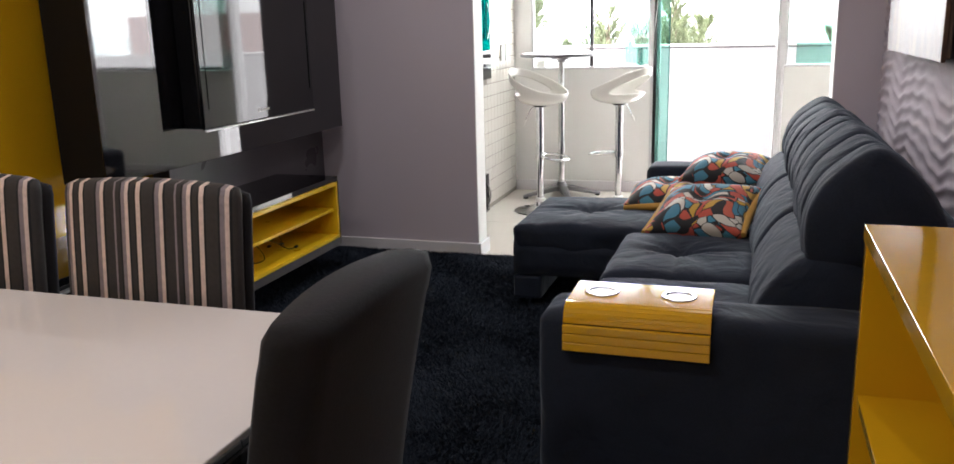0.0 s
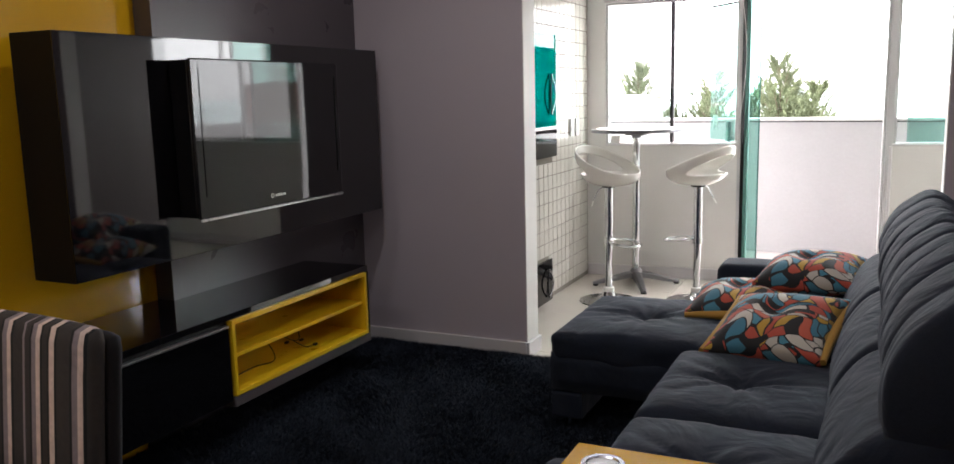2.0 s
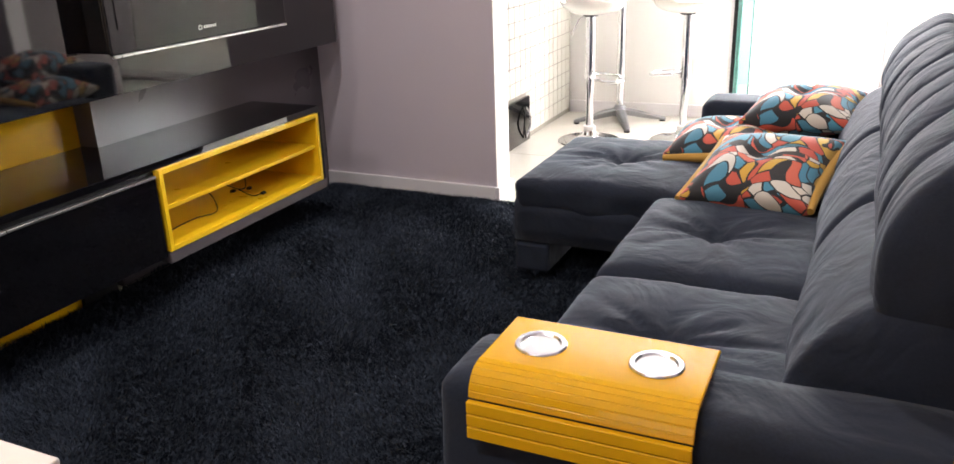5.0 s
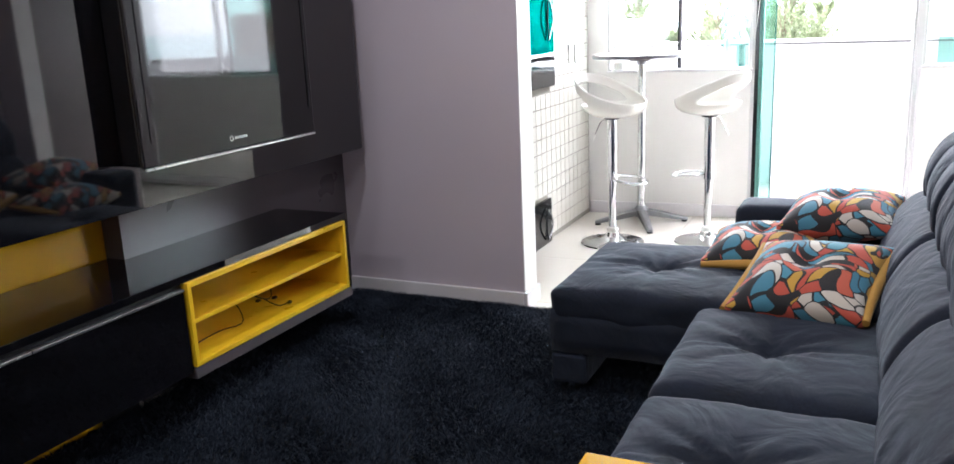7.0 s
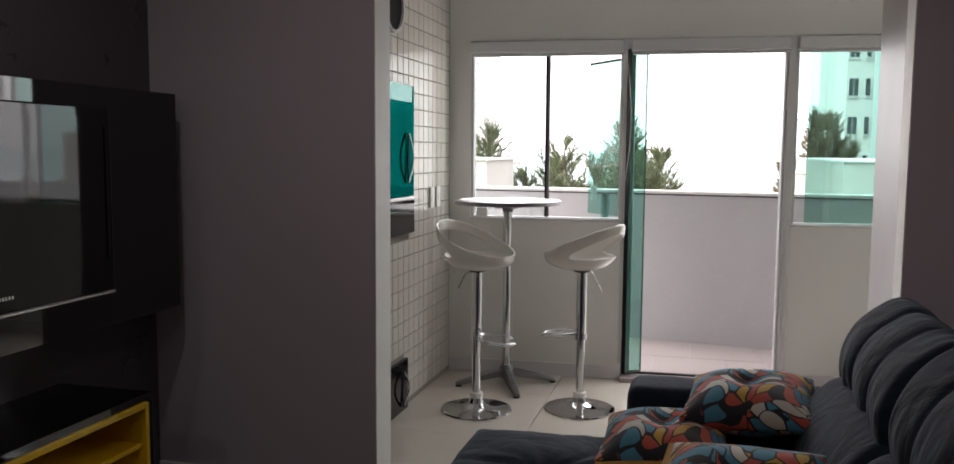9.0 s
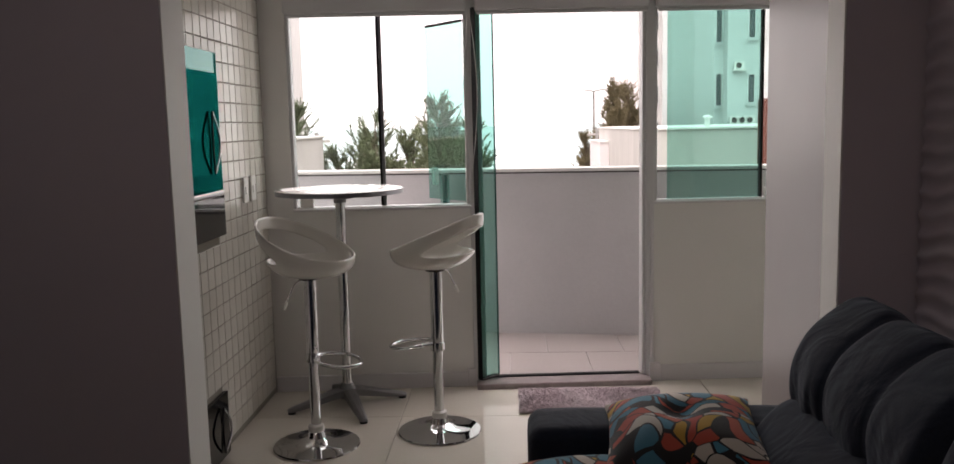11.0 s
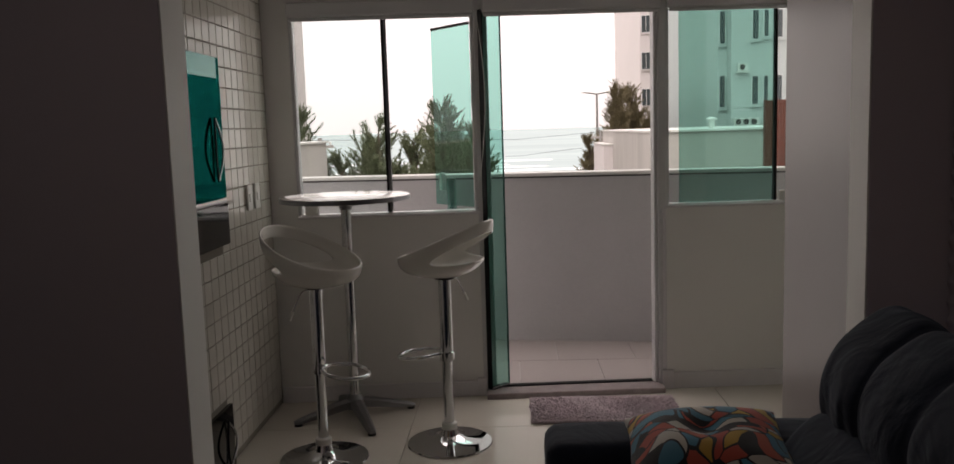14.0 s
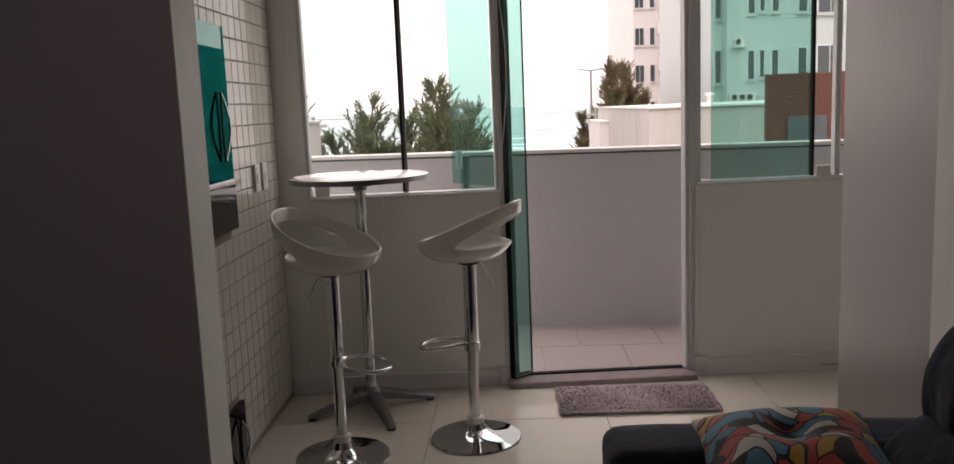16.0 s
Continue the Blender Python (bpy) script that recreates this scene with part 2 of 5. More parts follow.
ALUWHITE = material("white_aluminium", (0.62, 0.62, 0.62), 0.3, vary=0.03, bump=0.0)
STEEL = material("brushed_steel", (0.6, 0.6, 0.6), 0.3, metal=1.0, vary=0.08, bump=0.0, stretch=(1, 40, 1))
ABS = material("white_glossy_plastic", (0.68, 0.66, 0.61), 0.09, vary=0.03, bump=0.0, rough_vary=0.02)
WHITETOP = material("white_lacquered_glass", (0.66, 0.61, 0.585), 0.05, vary=0.03, bump=0.0, rough_vary=0.02)
SUEDE = material("charcoal_suede", (0.006, 0.009, 0.017), 0.85, vary=0.3, big=5, small=180, bump=0.02, sheen=0.14, spec=0.22, crease=0.022, tint=(0.015, 0.020, 0.034))
VELVET = material("grey_velvet", (0.006, 0.0052, 0.006), 0.85, vary=0.3, big=5, small=200, bump=0.03, sheen=0.07, spec=0.2, tint=(0.013, 0.011, 0.012))
PIPING = material("mustard_velour", (0.42, 0.23, 0.04), 0.8, vary=0.15, small=150, bump=0.03, sheen=0.1)
PRINT = cushion_print("cubist_print_cotton")
STRIPES = stripe_material("striped_chenille")
RUGMAT = material("black_shag_pile", (0.010, 0.013, 0.019), 0.9, vary=0.4, big=9, small=40, bump=0.0, spec=0.12, tint=(0.028, 0.036, 0.052))
MATPILE = material("mauve_chenille_pile", (0.66, 0.57, 0.60), 0.9, vary=0.3, big=8, small=90, bump=0.02)
GLASS = glass_material("float_glass", (0.95, 0.98, 0.972))
GREENGLASS = glass_material("green_tempered_glass", (0.58, 0.79, 0.745))
GLASSEDGE = material("glass_edge", (0.01, 0.09, 0.08), 0.1, vary=0.1, bump=0.0)
# the green windows' reflection is put into this glass's colour and tint
OVENGLASS = material("dark_glass_green_reflection", (0.022, 0.060, 0.056), 0.05, vary=0.3, big=6, bump=0.0, metal=1.0)
OVENGLASS.node_tree.nodes["Principled BSDF"].inputs["Specular Tint"].default_value = (0.34, 0.47, 0.46, 1)
# colour of the pale green reflection laid across the oven's top
OVENREFLECTION = material("painted_pale_green_reflection", (0.045, 0.17, 0.155), 0.12, vary=0.15, bump=0.0, metal=0.9)
BRUSH = material("black_brush_seal", (0.006, 0.006, 0.006), 0.9, vary=0.3, small=200, bump=0.05)
PARAPET = material("grey_textured_render", (0.43, 0.42, 0.425), 0.9, vary=0.08, big=2.5, small=45, bump=0.06)
CAP = material("pale_stone_coping", (0.6, 0.59, 0.57), 0.7, vary=0.1, big=4)
DARKLINE = material("dark_joint", (0.05, 0.045, 0.045), 0.8, vary=0.2)
BALCTILE = material("mauve_ceramic_tile", (0.43, 0.38, 0.365), 0.4, vary=0.08, big=3, random_each=0.05)
STONE = material("granite_sill", (0.33, 0.28, 0.28), 0.4, vary=0.35, big=20, small=150)
WAVE = material("lilac_wave_panel", (0.46, 0.41, 0.46), 0.85, vary=0.04, bump=0.006)
RUBBER = material("black_rubber", (0.01, 0.01, 0.01), 0.7, vary=0.1, bump=0.0)
SOCKET = material("white_switch_plastic", (0.75, 0.74, 0.7), 0.3, vary=0.02, bump=0.0)
LEAF = material("casuarina_foliage", (0.05, 0.075, 0.045), 0.8, vary=0.4, big=0.6, small=5, bump=0.0, tint=(0.12, 0.14, 0.07))
LEAFBROWN = material("dry_casuarina_foliage", (0.10, 0.085, 0.05), 0.8, vary=0.4, big=0.6, small=5, bump=0.0, tint=(0.16, 0.13, 0.07))
BARK = material("bark", (0.11, 0.08, 0.06), 0.9, vary=0.3, big=3, small=20, bump=0.05)
WATER = material("sea_water", (0.32, 0.38, 0.38), 0.9, vary=0.25, big=0.02, small=0.3, bump=0.0, stretch=(0.15, 1, 1), spec=0.1)
FOAM = material("sea_foam", (0.8, 0.82, 0.82), 0.8, vary=0.1, big=0.1, small=1)
SAND = material("pale_sand", (0.56, 0.48, 0.41), 0.95, vary=0.12, big=0.05, small=2)
GROUND = material("scrubby_ground", (0.14, 0.14, 0.09), 0.95, vary=0.4, big=0.1, small=2)
BLDPINK = material("pale_rendered_facade", (0.58, 0.54, 0.54), 0.8, vary=0.06, big=0.3, small=6)
BLDTILE = material("white_tiled_facade", (0.42, 0.44, 0.44), 0.5, vary=0.05, big=0.3, small=6)
OLDWALL = material("stained_white_wall", (0.40, 0.38, 0.36), 0.9, vary=0.22, big=0.7, small=4, stretch=(1, 1, 0.25))
BRICK = material("red_brick", (0.10, 0.032, 0.022), 0.85, vary=0.3, big=6, small=40)
DARKWIN = material("dark_window_glass", (0.05, 0.06, 0.065), 0.15, vary=0.2, bump=0.0)
OLDCONCRETE = material("weathered_pole_concrete", (0.26, 0.25, 0.24), 0.9, vary=0.2, big=1)
CONCRETE = material("concrete", (0.33, 0.31, 0.29), 0.9, vary=0.15, big=1)


def painting_material():
    m, n, l, p = nodes_of("abstract_oil_paint")
    tc, mp, nz, nb, ramp = [n.new("ShaderNode" + k) for k in ("TexCoord", "Mapping", "TexNoise", "TexNoise", "ValToRGB")]
    mp.inputs["Scale"].default_value = (1, 3.5, 1.2)
    l.new(tc.outputs["Object"], mp.inputs[0])
    nz.inputs["Scale"].default_value, nz.inputs["Detail"].default_value = 2.6, 9
    nz.inputs["Roughness"].default_value = 0.72
    l.new(mp.outputs[0], nz.inputs["Vector"])
    l.new(nz.outputs[0], ramp.inputs[0])
    e = ramp.color_ramp.elements
    e[0].position, e[0].color, e[1].position, e[1].color = 0.36, (0.015, 0.011, 0.008, 1), 0.72, (0.30, 0.20, 0.09, 1)
    e.new(0.46).color = (0.07, 0.035, 0.02, 1)
    e.new(0.56).color = (0.12, 0.07, 0.035, 1)
    l.new(ramp.outputs[0], p.inputs["Base Color"])
    nb.inputs["Scale"].default_value = 40
    l.new(mp.outputs[0], nb.inputs["Vector"])
    bp = n.new("ShaderNodeBump")
    bp.inputs["Strength"].default_value, bp.inputs["Distance"].default_value = 0.6, 0.004
    l.new(nb.outputs[0], bp.inputs["Height"])
    l.new(bp.outputs[0], p.inputs["Normal"])
    p.inputs["Roughness"].default_value = 0.42
    return m


PAINTING = painting_material()


# ---- builders ----
def link_mesh(name, me, mat, parent=None, label=""):
    ob = new(name, me)
    if mat is not None and not me.materials:
        me.materials.append(mat)
    ob.parent = parent
    if label:
        tagged(ob, label)
    return ob


def part(name, bm, mat, parent=None, label="", smooth=False):
    me = bpy.data.meshes.new(name)
    bmesh.ops.recalc_face_normals(bm, faces=bm.faces)
    bm.to_mesh(me)
    bm.free()
    if smooth:
        me.shade_smooth()
    return link_mesh(name, me, mat, parent, label)


def add_box(bm, x0, x1, y0, y1, z0, z1, bevel=0.0, seg=1):
    made = bmesh.ops.create_cube(bm, size=1.0, matrix=Matrix.Translation(((x0 + x1) / 2, (y0 + y1) / 2, (z0 + z1) / 2)) @ Matrix.Diagonal((x1 - x0, y1 - y0, z1 - z0, 1)))
    if bevel:
        edges = list({e for v in made["verts"] for e in v.link_edges})
        bmesh.ops.bevel(bm, geom=edges, offset=bevel, segments=seg, profile=0.5, affect="EDGES")
    return bm


def box(name, x0, x1, y0, y1, z0, z1, mat, parent=None, label="", bevel=0.003, seg=1):
    return part(name, add_box(bmesh.new(), x0, x1, y0, y1, z0, z1, bevel, seg), mat, parent, label)


def boxes(name, dims, mat, parent=None, label="", bevel=0.0):
    bm = bmesh.new()
    for d in dims:
        add_box(bm, *d, bevel)
    return part(name, bm, mat, parent, label)


def add_lathe(bm, profile, n=40, m=Matrix.Identity(4)):
    rings = []
    for r, z in profile:
        rings.append([bm.verts.new(m @ Vector((r * math.cos(2 * math.pi * i / n), r * math.sin(2 * math.pi * i / n), z))) for i in range(n)] if r > 1e-5
                     else [bm.verts.new(m @ Vector((0, 0, z)))])
    for a, b in zip(rings, rings[1:]):
        for i in range(n):
            j = (i + 1) % n
            if len(a) == 1 and len(b) == 1:
                continue
            if len(a) == 1:
                bm.faces.new((a[0], b[i], b[j]))
            elif len(b) == 1:
                bm.faces.new((a[i], a[j], b[0]))
            else:
                bm.faces.new((a[i], a[j], b[j], b[i]))
    return bm


def lathe(name, profile, mat, parent=None, label="", n=40, m=Matrix.Identity(4)):
    ob = part(name, add_lathe(bmesh.new(), profile, n, m), mat, parent, label, smooth=True)
    ob.data.set_sharp_from_angle(angle=radians(40))
    return ob


def add_tube(bm, pts, r, n=10, closed=False):
    pts = [Vector(p) for p in pts]
    rings, last = [], None
    k = len(pts)
    for i, p in enumerate(pts):
        d = (pts[(i + 1) % k] - pts[i - 1]) if closed else (pts[min(i + 1, k - 1)] - pts[max(i - 1, 0)])
        d.normalize()
        ref = last if last is not None else (Vector((0, 0, 1)) if abs(d.z) < 0.9 else Vector((1, 0, 0)))
        side = (ref - d * ref.dot(d)).normalized()
        last = side
        up = d.cross(side)
        rr = r[i] if isinstance(r, (list, tuple)) else r
        rings.append([bm.verts.new(p + rr * (side * math.cos(2 * math.pi * j / n) + up * math.sin(2 * math.pi * j / n))) for j in range(n)])
    pairs = list(zip(rings, rings[1:])) + ([(rings[-1], rings[0])] if closed else [])
    for a, b in pairs:
        for j in range(n):
            bm.faces.new((a[j], a[(j + 1) % n], b[(j + 1) % n], b[j]))
    if not closed:
        bm.faces.new(rings[0])
        bm.faces.new(rings[-1][::-1])
    return bm


def tube(name, pts, r, mat, parent=None, label="", n=10, closed=False):
    ob = part(name, add_tube(bmesh.new(), pts, r, n, closed), mat, parent, label, smooth=True)
    ob.data.set_sharp_from_angle(angle=radians(50))
    return ob


def soft_box(name, size, radius, step, shape, mat, parent=None, label=""):
    """A rounded box of that size about the origin, with its points moved by shape(x, y, z) in metres."""
    hx, hy, hz = [s / 2 for s in size]
    verts, faces = [], []
    index = {}

    def vert(p):
        key = tuple(round(c, 5) for c in p)
        if key not in index:
            index[key] = len(verts)
            verts.append(p)
        return index[key]

    def spread(h):
        k = max(2, round(2 * h / step))
        return [-h + 2 * h * i / k for i in range(k + 1)]

    ax = [spread(hx), spread(hy), spread(hz)]
    hs = (hx, hy, hz)
    for fixed in range(3):
        u, v = [i for i in range(3) if i != fixed]
        for sign in (-1, 1):
            for i in range(len(ax[u]) - 1):
                for j in range(len(ax[v]) - 1):
                    q = []
                    for a, b in ((i, j), (i + 1, j), (i + 1, j + 1), (i, j + 1)):
                        p = [0, 0, 0]
                        p[fixed], p[u], p[v] = sign * hs[fixed], ax[u][a], ax[v][b]
                        q.append(vert(tuple(p)))
                    faces.append(q)
    out = []
    for p in verts:
        inner = Vector([max(-(h - radius), min(h - radius, c)) for c, h in zip(p, hs)])
        d = Vector(p) - inner
        q = inner + (d.normalized() * radius if d.length > 1e-9 else d)
        out.append(shape(q.x, q.y, q.z) if shape else tuple(q))
    bm = bmesh.new()
    bv = [bm.verts.new(p) for p in out]
    for q in faces:
        bm.faces.new([bv[i] for i in q])
    return part(name, bm, mat, parent, label, smooth=True)


def thing(name, label, category, m=Matrix.Identity(4), group="", kind=""):
    ob = new(name)
    ob.matrix_world = m
    return tagged(ob, label, category, group, kind)


# ---- the shell of the flat ----
def structure(name, dims, mat, label, bevel=0.0, m=Matrix.Identity(4)):
    ob = boxes(name, dims, mat, None, label, bevel)
    ob.matrix_world = m
    return tagged(ob, kind="structure")


XL, XR, YW, YS, ZC = -2.31, 0.94, 7.29, 4.88, 2.60
structure("wall_yellow", [(XL - 0.12, XL, -1.6, 4.9, 0, ZC)], YELLOW, "glossy yellow lacquered wall behind the dining table")
structure("wall_charcoal", [(XL + 0.002, -2.215, 3.40, 4.9, 0, ZC)], DARKPANEL, "charcoal satin panelled wall behind the television")
structure("wall_lilac", [(XL - 0.12, -1.215, YS, 5.04, 0, ZC)], LILAC, "lilac grey painted partition wall", 0.002)
structure("wall_lilac_end", [(-1.2148, -1.211, YS + 0.001, 5.041, 0, 2.135)], WHITE, "off-white painted wall end")
structure("wall_stub", [(0.718, 1.06, 5.03, 5.16, 0, ZC)], LILAC, "lilac grey painted wall stub behind the sofa", 0.002)
structure("wall_stub_end", [(0.713, 0.7177, 5.031, 5.161, 0, 2.135)], WHITE, "off-white painted wall end")
structure("column", [(0.765, 1.06, 5.162, 5.92, 0, ZC)], SATIN, "satin grey painted column beside the kitchen")
structure("lintel", [(-1.2145, 0.7175, 4.95, 5.09, 2.137, ZC)], LILAC, "lilac painted lintel over the wide opening")
structure("wall_right", [(XR + 0.012, XR + 0.12, -1.6, 5.03, 0, ZC)], LILAC, "lilac painted side wall")
structure("wall_back", [(XL - 0.12, XR + 0.12, -1.72, -1.6, 0, ZC)], WHITE, "white painted back wall of the dining room")
structure("wall_tile_backing", [(-1.72, -1.5615, 5.04, 7.04, 0, ZC)], GROUT, "grey grouted wall behind the tiles")
structure("wall_kitchen_right", [(2.6, 2.72, 4.9, YW, 0, ZC), (1.06, 2.6, 5.03, 5.16, 0, ZC)], WHITE, "white painted kitchen wall")
structure("ceiling", [(XL - 0.12, 2.72, -1.72, 7.43, ZC, ZC + 0.12)], CEIL, "white painted ceiling")
WIN1, DOOR, WIN2 = (-1.422, -0.465), (-0.411, 0.495), (0.54, 2.3)
ZS1, ZS2, ZH = 1.003, 1.0, 2.12
structure("wall_window", [(-1.60, WIN1[0], YW, 7.43, 0, ZC), (WIN1[0], WIN1[1] + 0.02, YW, 7.43, 0, ZS1), (WIN2[0] - 0.02, WIN2[1], YW, 7.43, 0, ZS2),
                          (WIN2[1], 2.72, YW, 7.43, 0, ZC), (WIN1[0], WIN2[1], YW, 7.43, ZH, ZC)], WHITE, "white painted wall around the balcony door", m=TURNED)
structure("subfloor", [(XL - 0.12, 2.72, -1.72, 7.43, -0.20, -0.006)], FLOORGROUT, "grey grout bed under the floor tiles")
structure("door_sill", [(-0.45, 0.512, 7.20, 7.45, -0.012, 0.03)], STONE, "speckled granite threshold", 0.004, TURNED)
for nm, d in (("baseboard_lilac", (-2.21, -1.211, 4.862, 4.879, 0, 0.085)), ("baseboard_end", (-1.2105, -1.192, 4.862, 5.045, 0, 0.085)),
              ("baseboard_stub", (0.695, 0.7125, 5.02, 5.165, 0, 0.085)),
              ("baseboard_window", (-1.555, -0.50, 7.272, 7.289, 0, 0.085)), ("baseboard_return", (-0.50, -0.45, 7.268, 7.289, 0, 0.10)),
              ("baseboard_kitchen", (0.575, 2.3, 7.272, 7.289, 0, 0.09)), ("baseboard_post", (0.513, 0.575, 7.268, 7.289, 0, 0.105))):
    structure(nm, [d], TRIM, "pale grey painted skirting board", 0.003, TURNED if d[2] > 7 else Matrix.Identity(4))

# window and door frames
window_1 = thing("window_1", "white aluminium window with one clear pane and one green leaf swung open", "window", TURNED, kind="structure")
window_2 = thing("window_2", "white aluminium window with green tempered sliding panes", "window", TURNED, kind="structure")
door_1 = thing("door_1", "open glass balcony door in a white aluminium frame", "door", TURNED, kind="structure")


def frame_of(parent, x0, x1, z0, z1, w=0.018, y0=7.30, y1=7.38, bottom=True):
    box("frame_jamb", x0, x0 + w, y0, y1, z0, z1, ALUWHITE, parent)
    box("frame_jamb", x1 - w, x1, y0, y1, z0, z1, ALUWHITE, parent)
    box("frame_head", x0 + w, x1 - w, y0, y1, z1 - 0.04, z1, ALUWHITE, parent)
    if bottom:
        box("frame_sill", x0 + w, x1 - w, y0, y1, z0, z0 + 0.012, ALUWHITE, parent)


frame_of(window_1, WIN1[0], WIN1[1], ZS1, ZH)
box("window_sill", WIN1[0] + 0.002, WIN1[1] + 0.01, 7.275, 7.31, ZS1 - 0.008, ZS1 + 0.006, TRIM, window_1)
frame_of(window_2, WIN2[0], WIN2[1], ZS2, ZH)
box("window_sill", WIN2[0] - 0.008, WIN2[1] + 0.02, 7.275, 7.31, ZS2 - 0.008, ZS2 + 0.006, TRIM, window_2)
box("sill_edge", WIN2[0] - 0.022, WIN2[0] - 0.004, 7.272, 7.289, 0.12, ZS2 - 0.01, TRIM, window_2)
frame_of(door_1, DOOR[0], DOOR[1], 0.031, ZH, bottom=False)
box("door_post", -0.4645, -0.4115, 7.285, 7.40, 0.0, ZH, ALUWHITE, door_1, "grey white aluminium post")
box("door_post", 0.4955, 0.5395, 7.285, 7.40, 0.0, ZH, ALUWHITE, door_1, "grey white aluminium post")
box("threshold_track", DOOR[0] + 0.025, DOOR[1] - 0.025, 7.32, 7.36, 0.031, 0.038, BLACK, door_1)


def pane(name, parent, x0, x1, z0, z1, y, mat, edge=True):
    g = box(name, x0, x1, y, y + 0.008, z0, z1, mat, parent, bevel=0)
    g.visible_shadow = False
    return g


pane("pane", window_1, -1.403, -0.93, ZS1 + 0.012, ZH - 0.04, 7.335, GLASS)
box("brush_seal", -0.949, -0.9375, 7.328, 7.35, ZS1 + 0.012, ZH - 0.045, BRUSH, window_1, "ragged black brush seal")
box("pane_profile", -0.937, -0.920, 7.327, 7.349, ZS1 + 0.012, ZH - 0.045, ALU, window_1, "slim grey profile on the pane's edge")
box("lock", -1.385, -1.315, 7.31, 7.333, ZS1 + 0.012, ZS1 + 0.065, SOCKET, window_1, "small white plastic latch")
# the leaf swung outwards
leaf = new("open_leaf")
leaf.parent = window_1
leaf.matrix_basis = pose(-0.485, 7.39, 0, 0, 0, 127)
tagged(leaf, "green glass window leaf swung outwards")
g = box("leaf_glass", 0.0, 0.34, 0, 0.008, ZS1 + 0.02, 1.995, GREENGLASS, leaf, bevel=0)
g.visible_shadow = False
box("leaf_top_rail", 0.0, 0.34, -0.004, 0.012, 1.9955, 2.01, BLACK, leaf)
box("leaf_handle", 0.29, 0.32, -0.03, 0.0, 1.10, 1.20, SOCKET, leaf)
pane("pane", window_2, 0.559, 0.765, ZS2 + 0.012, ZH - 0.04, 7.33, GLASS)
pane("pane", window_2, 0.625, 1.145, ZS2 + 0.012, ZH - 0.04, 7.348, GREENGLASS)
pane("pane", window_2, 1.155, 2.28, ZS2 + 0.012, ZH - 0.04, 7.33, GLASS)
box("brush_seal", 1.134, 1.147, 7.322, 7.36, ZS2 + 0.012, ZH - 0.045, BRUSH, window_2, "ragged black brush seal")
box("mullion", 1.252, 1.281, 7.32, 7.37, ZS2 + 0.012, ZH - 0.04, ALUWHITE, window_2)
box("lock", 1.16, 1.23, 7.31, 7.333, ZS2 + 0.012, ZS2 + 0.065, SOCKET, window_2, "small white plastic latch")
dleaf = new("door_leaf")
dleaf.parent = door_1
dleaf.matrix_basis = pose(-0.418, 7.262, 0, 0, 0, 40)
tagged(dleaf, "green glass folding door leaves standing open")
for off in (0.0,):
    g = box("leaf_glass", 0.0, 0.125, off, off + 0.008, 0.045, 2.055, GREENGLASS, dleaf, bevel=0)
    g.visible_shadow = False
    box("leaf_edge", 0.125, 0.129, off, off + 0.009, 0.045, 2.055, GLASSEDGE, dleaf, bevel=0)
box("leaf_stile", -0.006, 0.0, -0.004, 0.034, 0.034, 2.055, BLACK, dleaf)
box("leaf_shoe", 0.0, 0.125, -0.004, 0.034, 0.034, 0.0448, PLASTIC, dleaf)
box("leaf_clamp", 0.0, 0.06, -0.006, 0.036, 2.03, 2.075, STEEL, dleaf)
for nm, (x0, x1) in (("roller_blind", (WIN1[0], WIN1[1])), ("roller_blind", (DOOR[0] - 0.01, DOOR[1] + 0.01)), ("roller_blind", (WIN2[0], WIN2[1]))):
    b = thing("roller_blind", "rolled-up white roller blind in its slim box over the glass", "blind", TURNED, group="roller blinds over the glazing")
    box("blind_box", x0, x1, 7.235, 7.286, 2.035, 2.11, ALUWHITE, b, bevel=0.012, seg=3)
    box("hem_bar", x0 + 0.01, x1 - 0.01, 7.25, 7.268, 2.016, 2.034, ALUWHITE, b, bevel=0.004)
    if nm and x0 < -1:
        tube("pull_cord", [(-0.45 + 0.035 * s * math.sin(math.pi * min(1, max(0.0, (2.04 - z) / 0.85))), 7.255, z) for s, zs in ((-1, np.linspace(2.04, 1.20, 16)), (1, np.linspace(1.19, 2.04, 16))) for z in zs],
             0.0018, SOCKET, b, "thin white looped pull cord", n=6)

# ---- left wall: television unit ----
tvp = thing("media_panel", "floating glossy black lacquered television panel on the wall", "panel", pose(0.019, 0, 0))
boxes("body", [(-2.232, -2.034, 2.765, 4.755, 0.797, 1.645)], BLACK, tvp)
box("front", -2.034, -2.028, 2.765, 4.755, 0.797, 1.645, GLOSSBLACK, tvp, "mirror gloss black front", bevel=0.0015)
box("hanging_rail", -2.22, -2.2135, 2.9, 4.6, 1.55, 1.60, STEEL, tvp)
tv = thing("television", "flat black television with a silver lower trim, switched off", "television")
box("casing", -2.008, -1.915, 3.262, 4.22, 0.955, 1.56, PLASTIC, tv, bevel=0.008, seg=2)
box("bezel", -1.915, -1.900, 3.257, 4.225, 0.950, 1.565, SCREEN, tv, bevel=0.006, seg=2)
box("screen", -1.900, -1.897, 3.30, 4.18, 1.035, 1.53, SCREEN, tv, bevel=0)
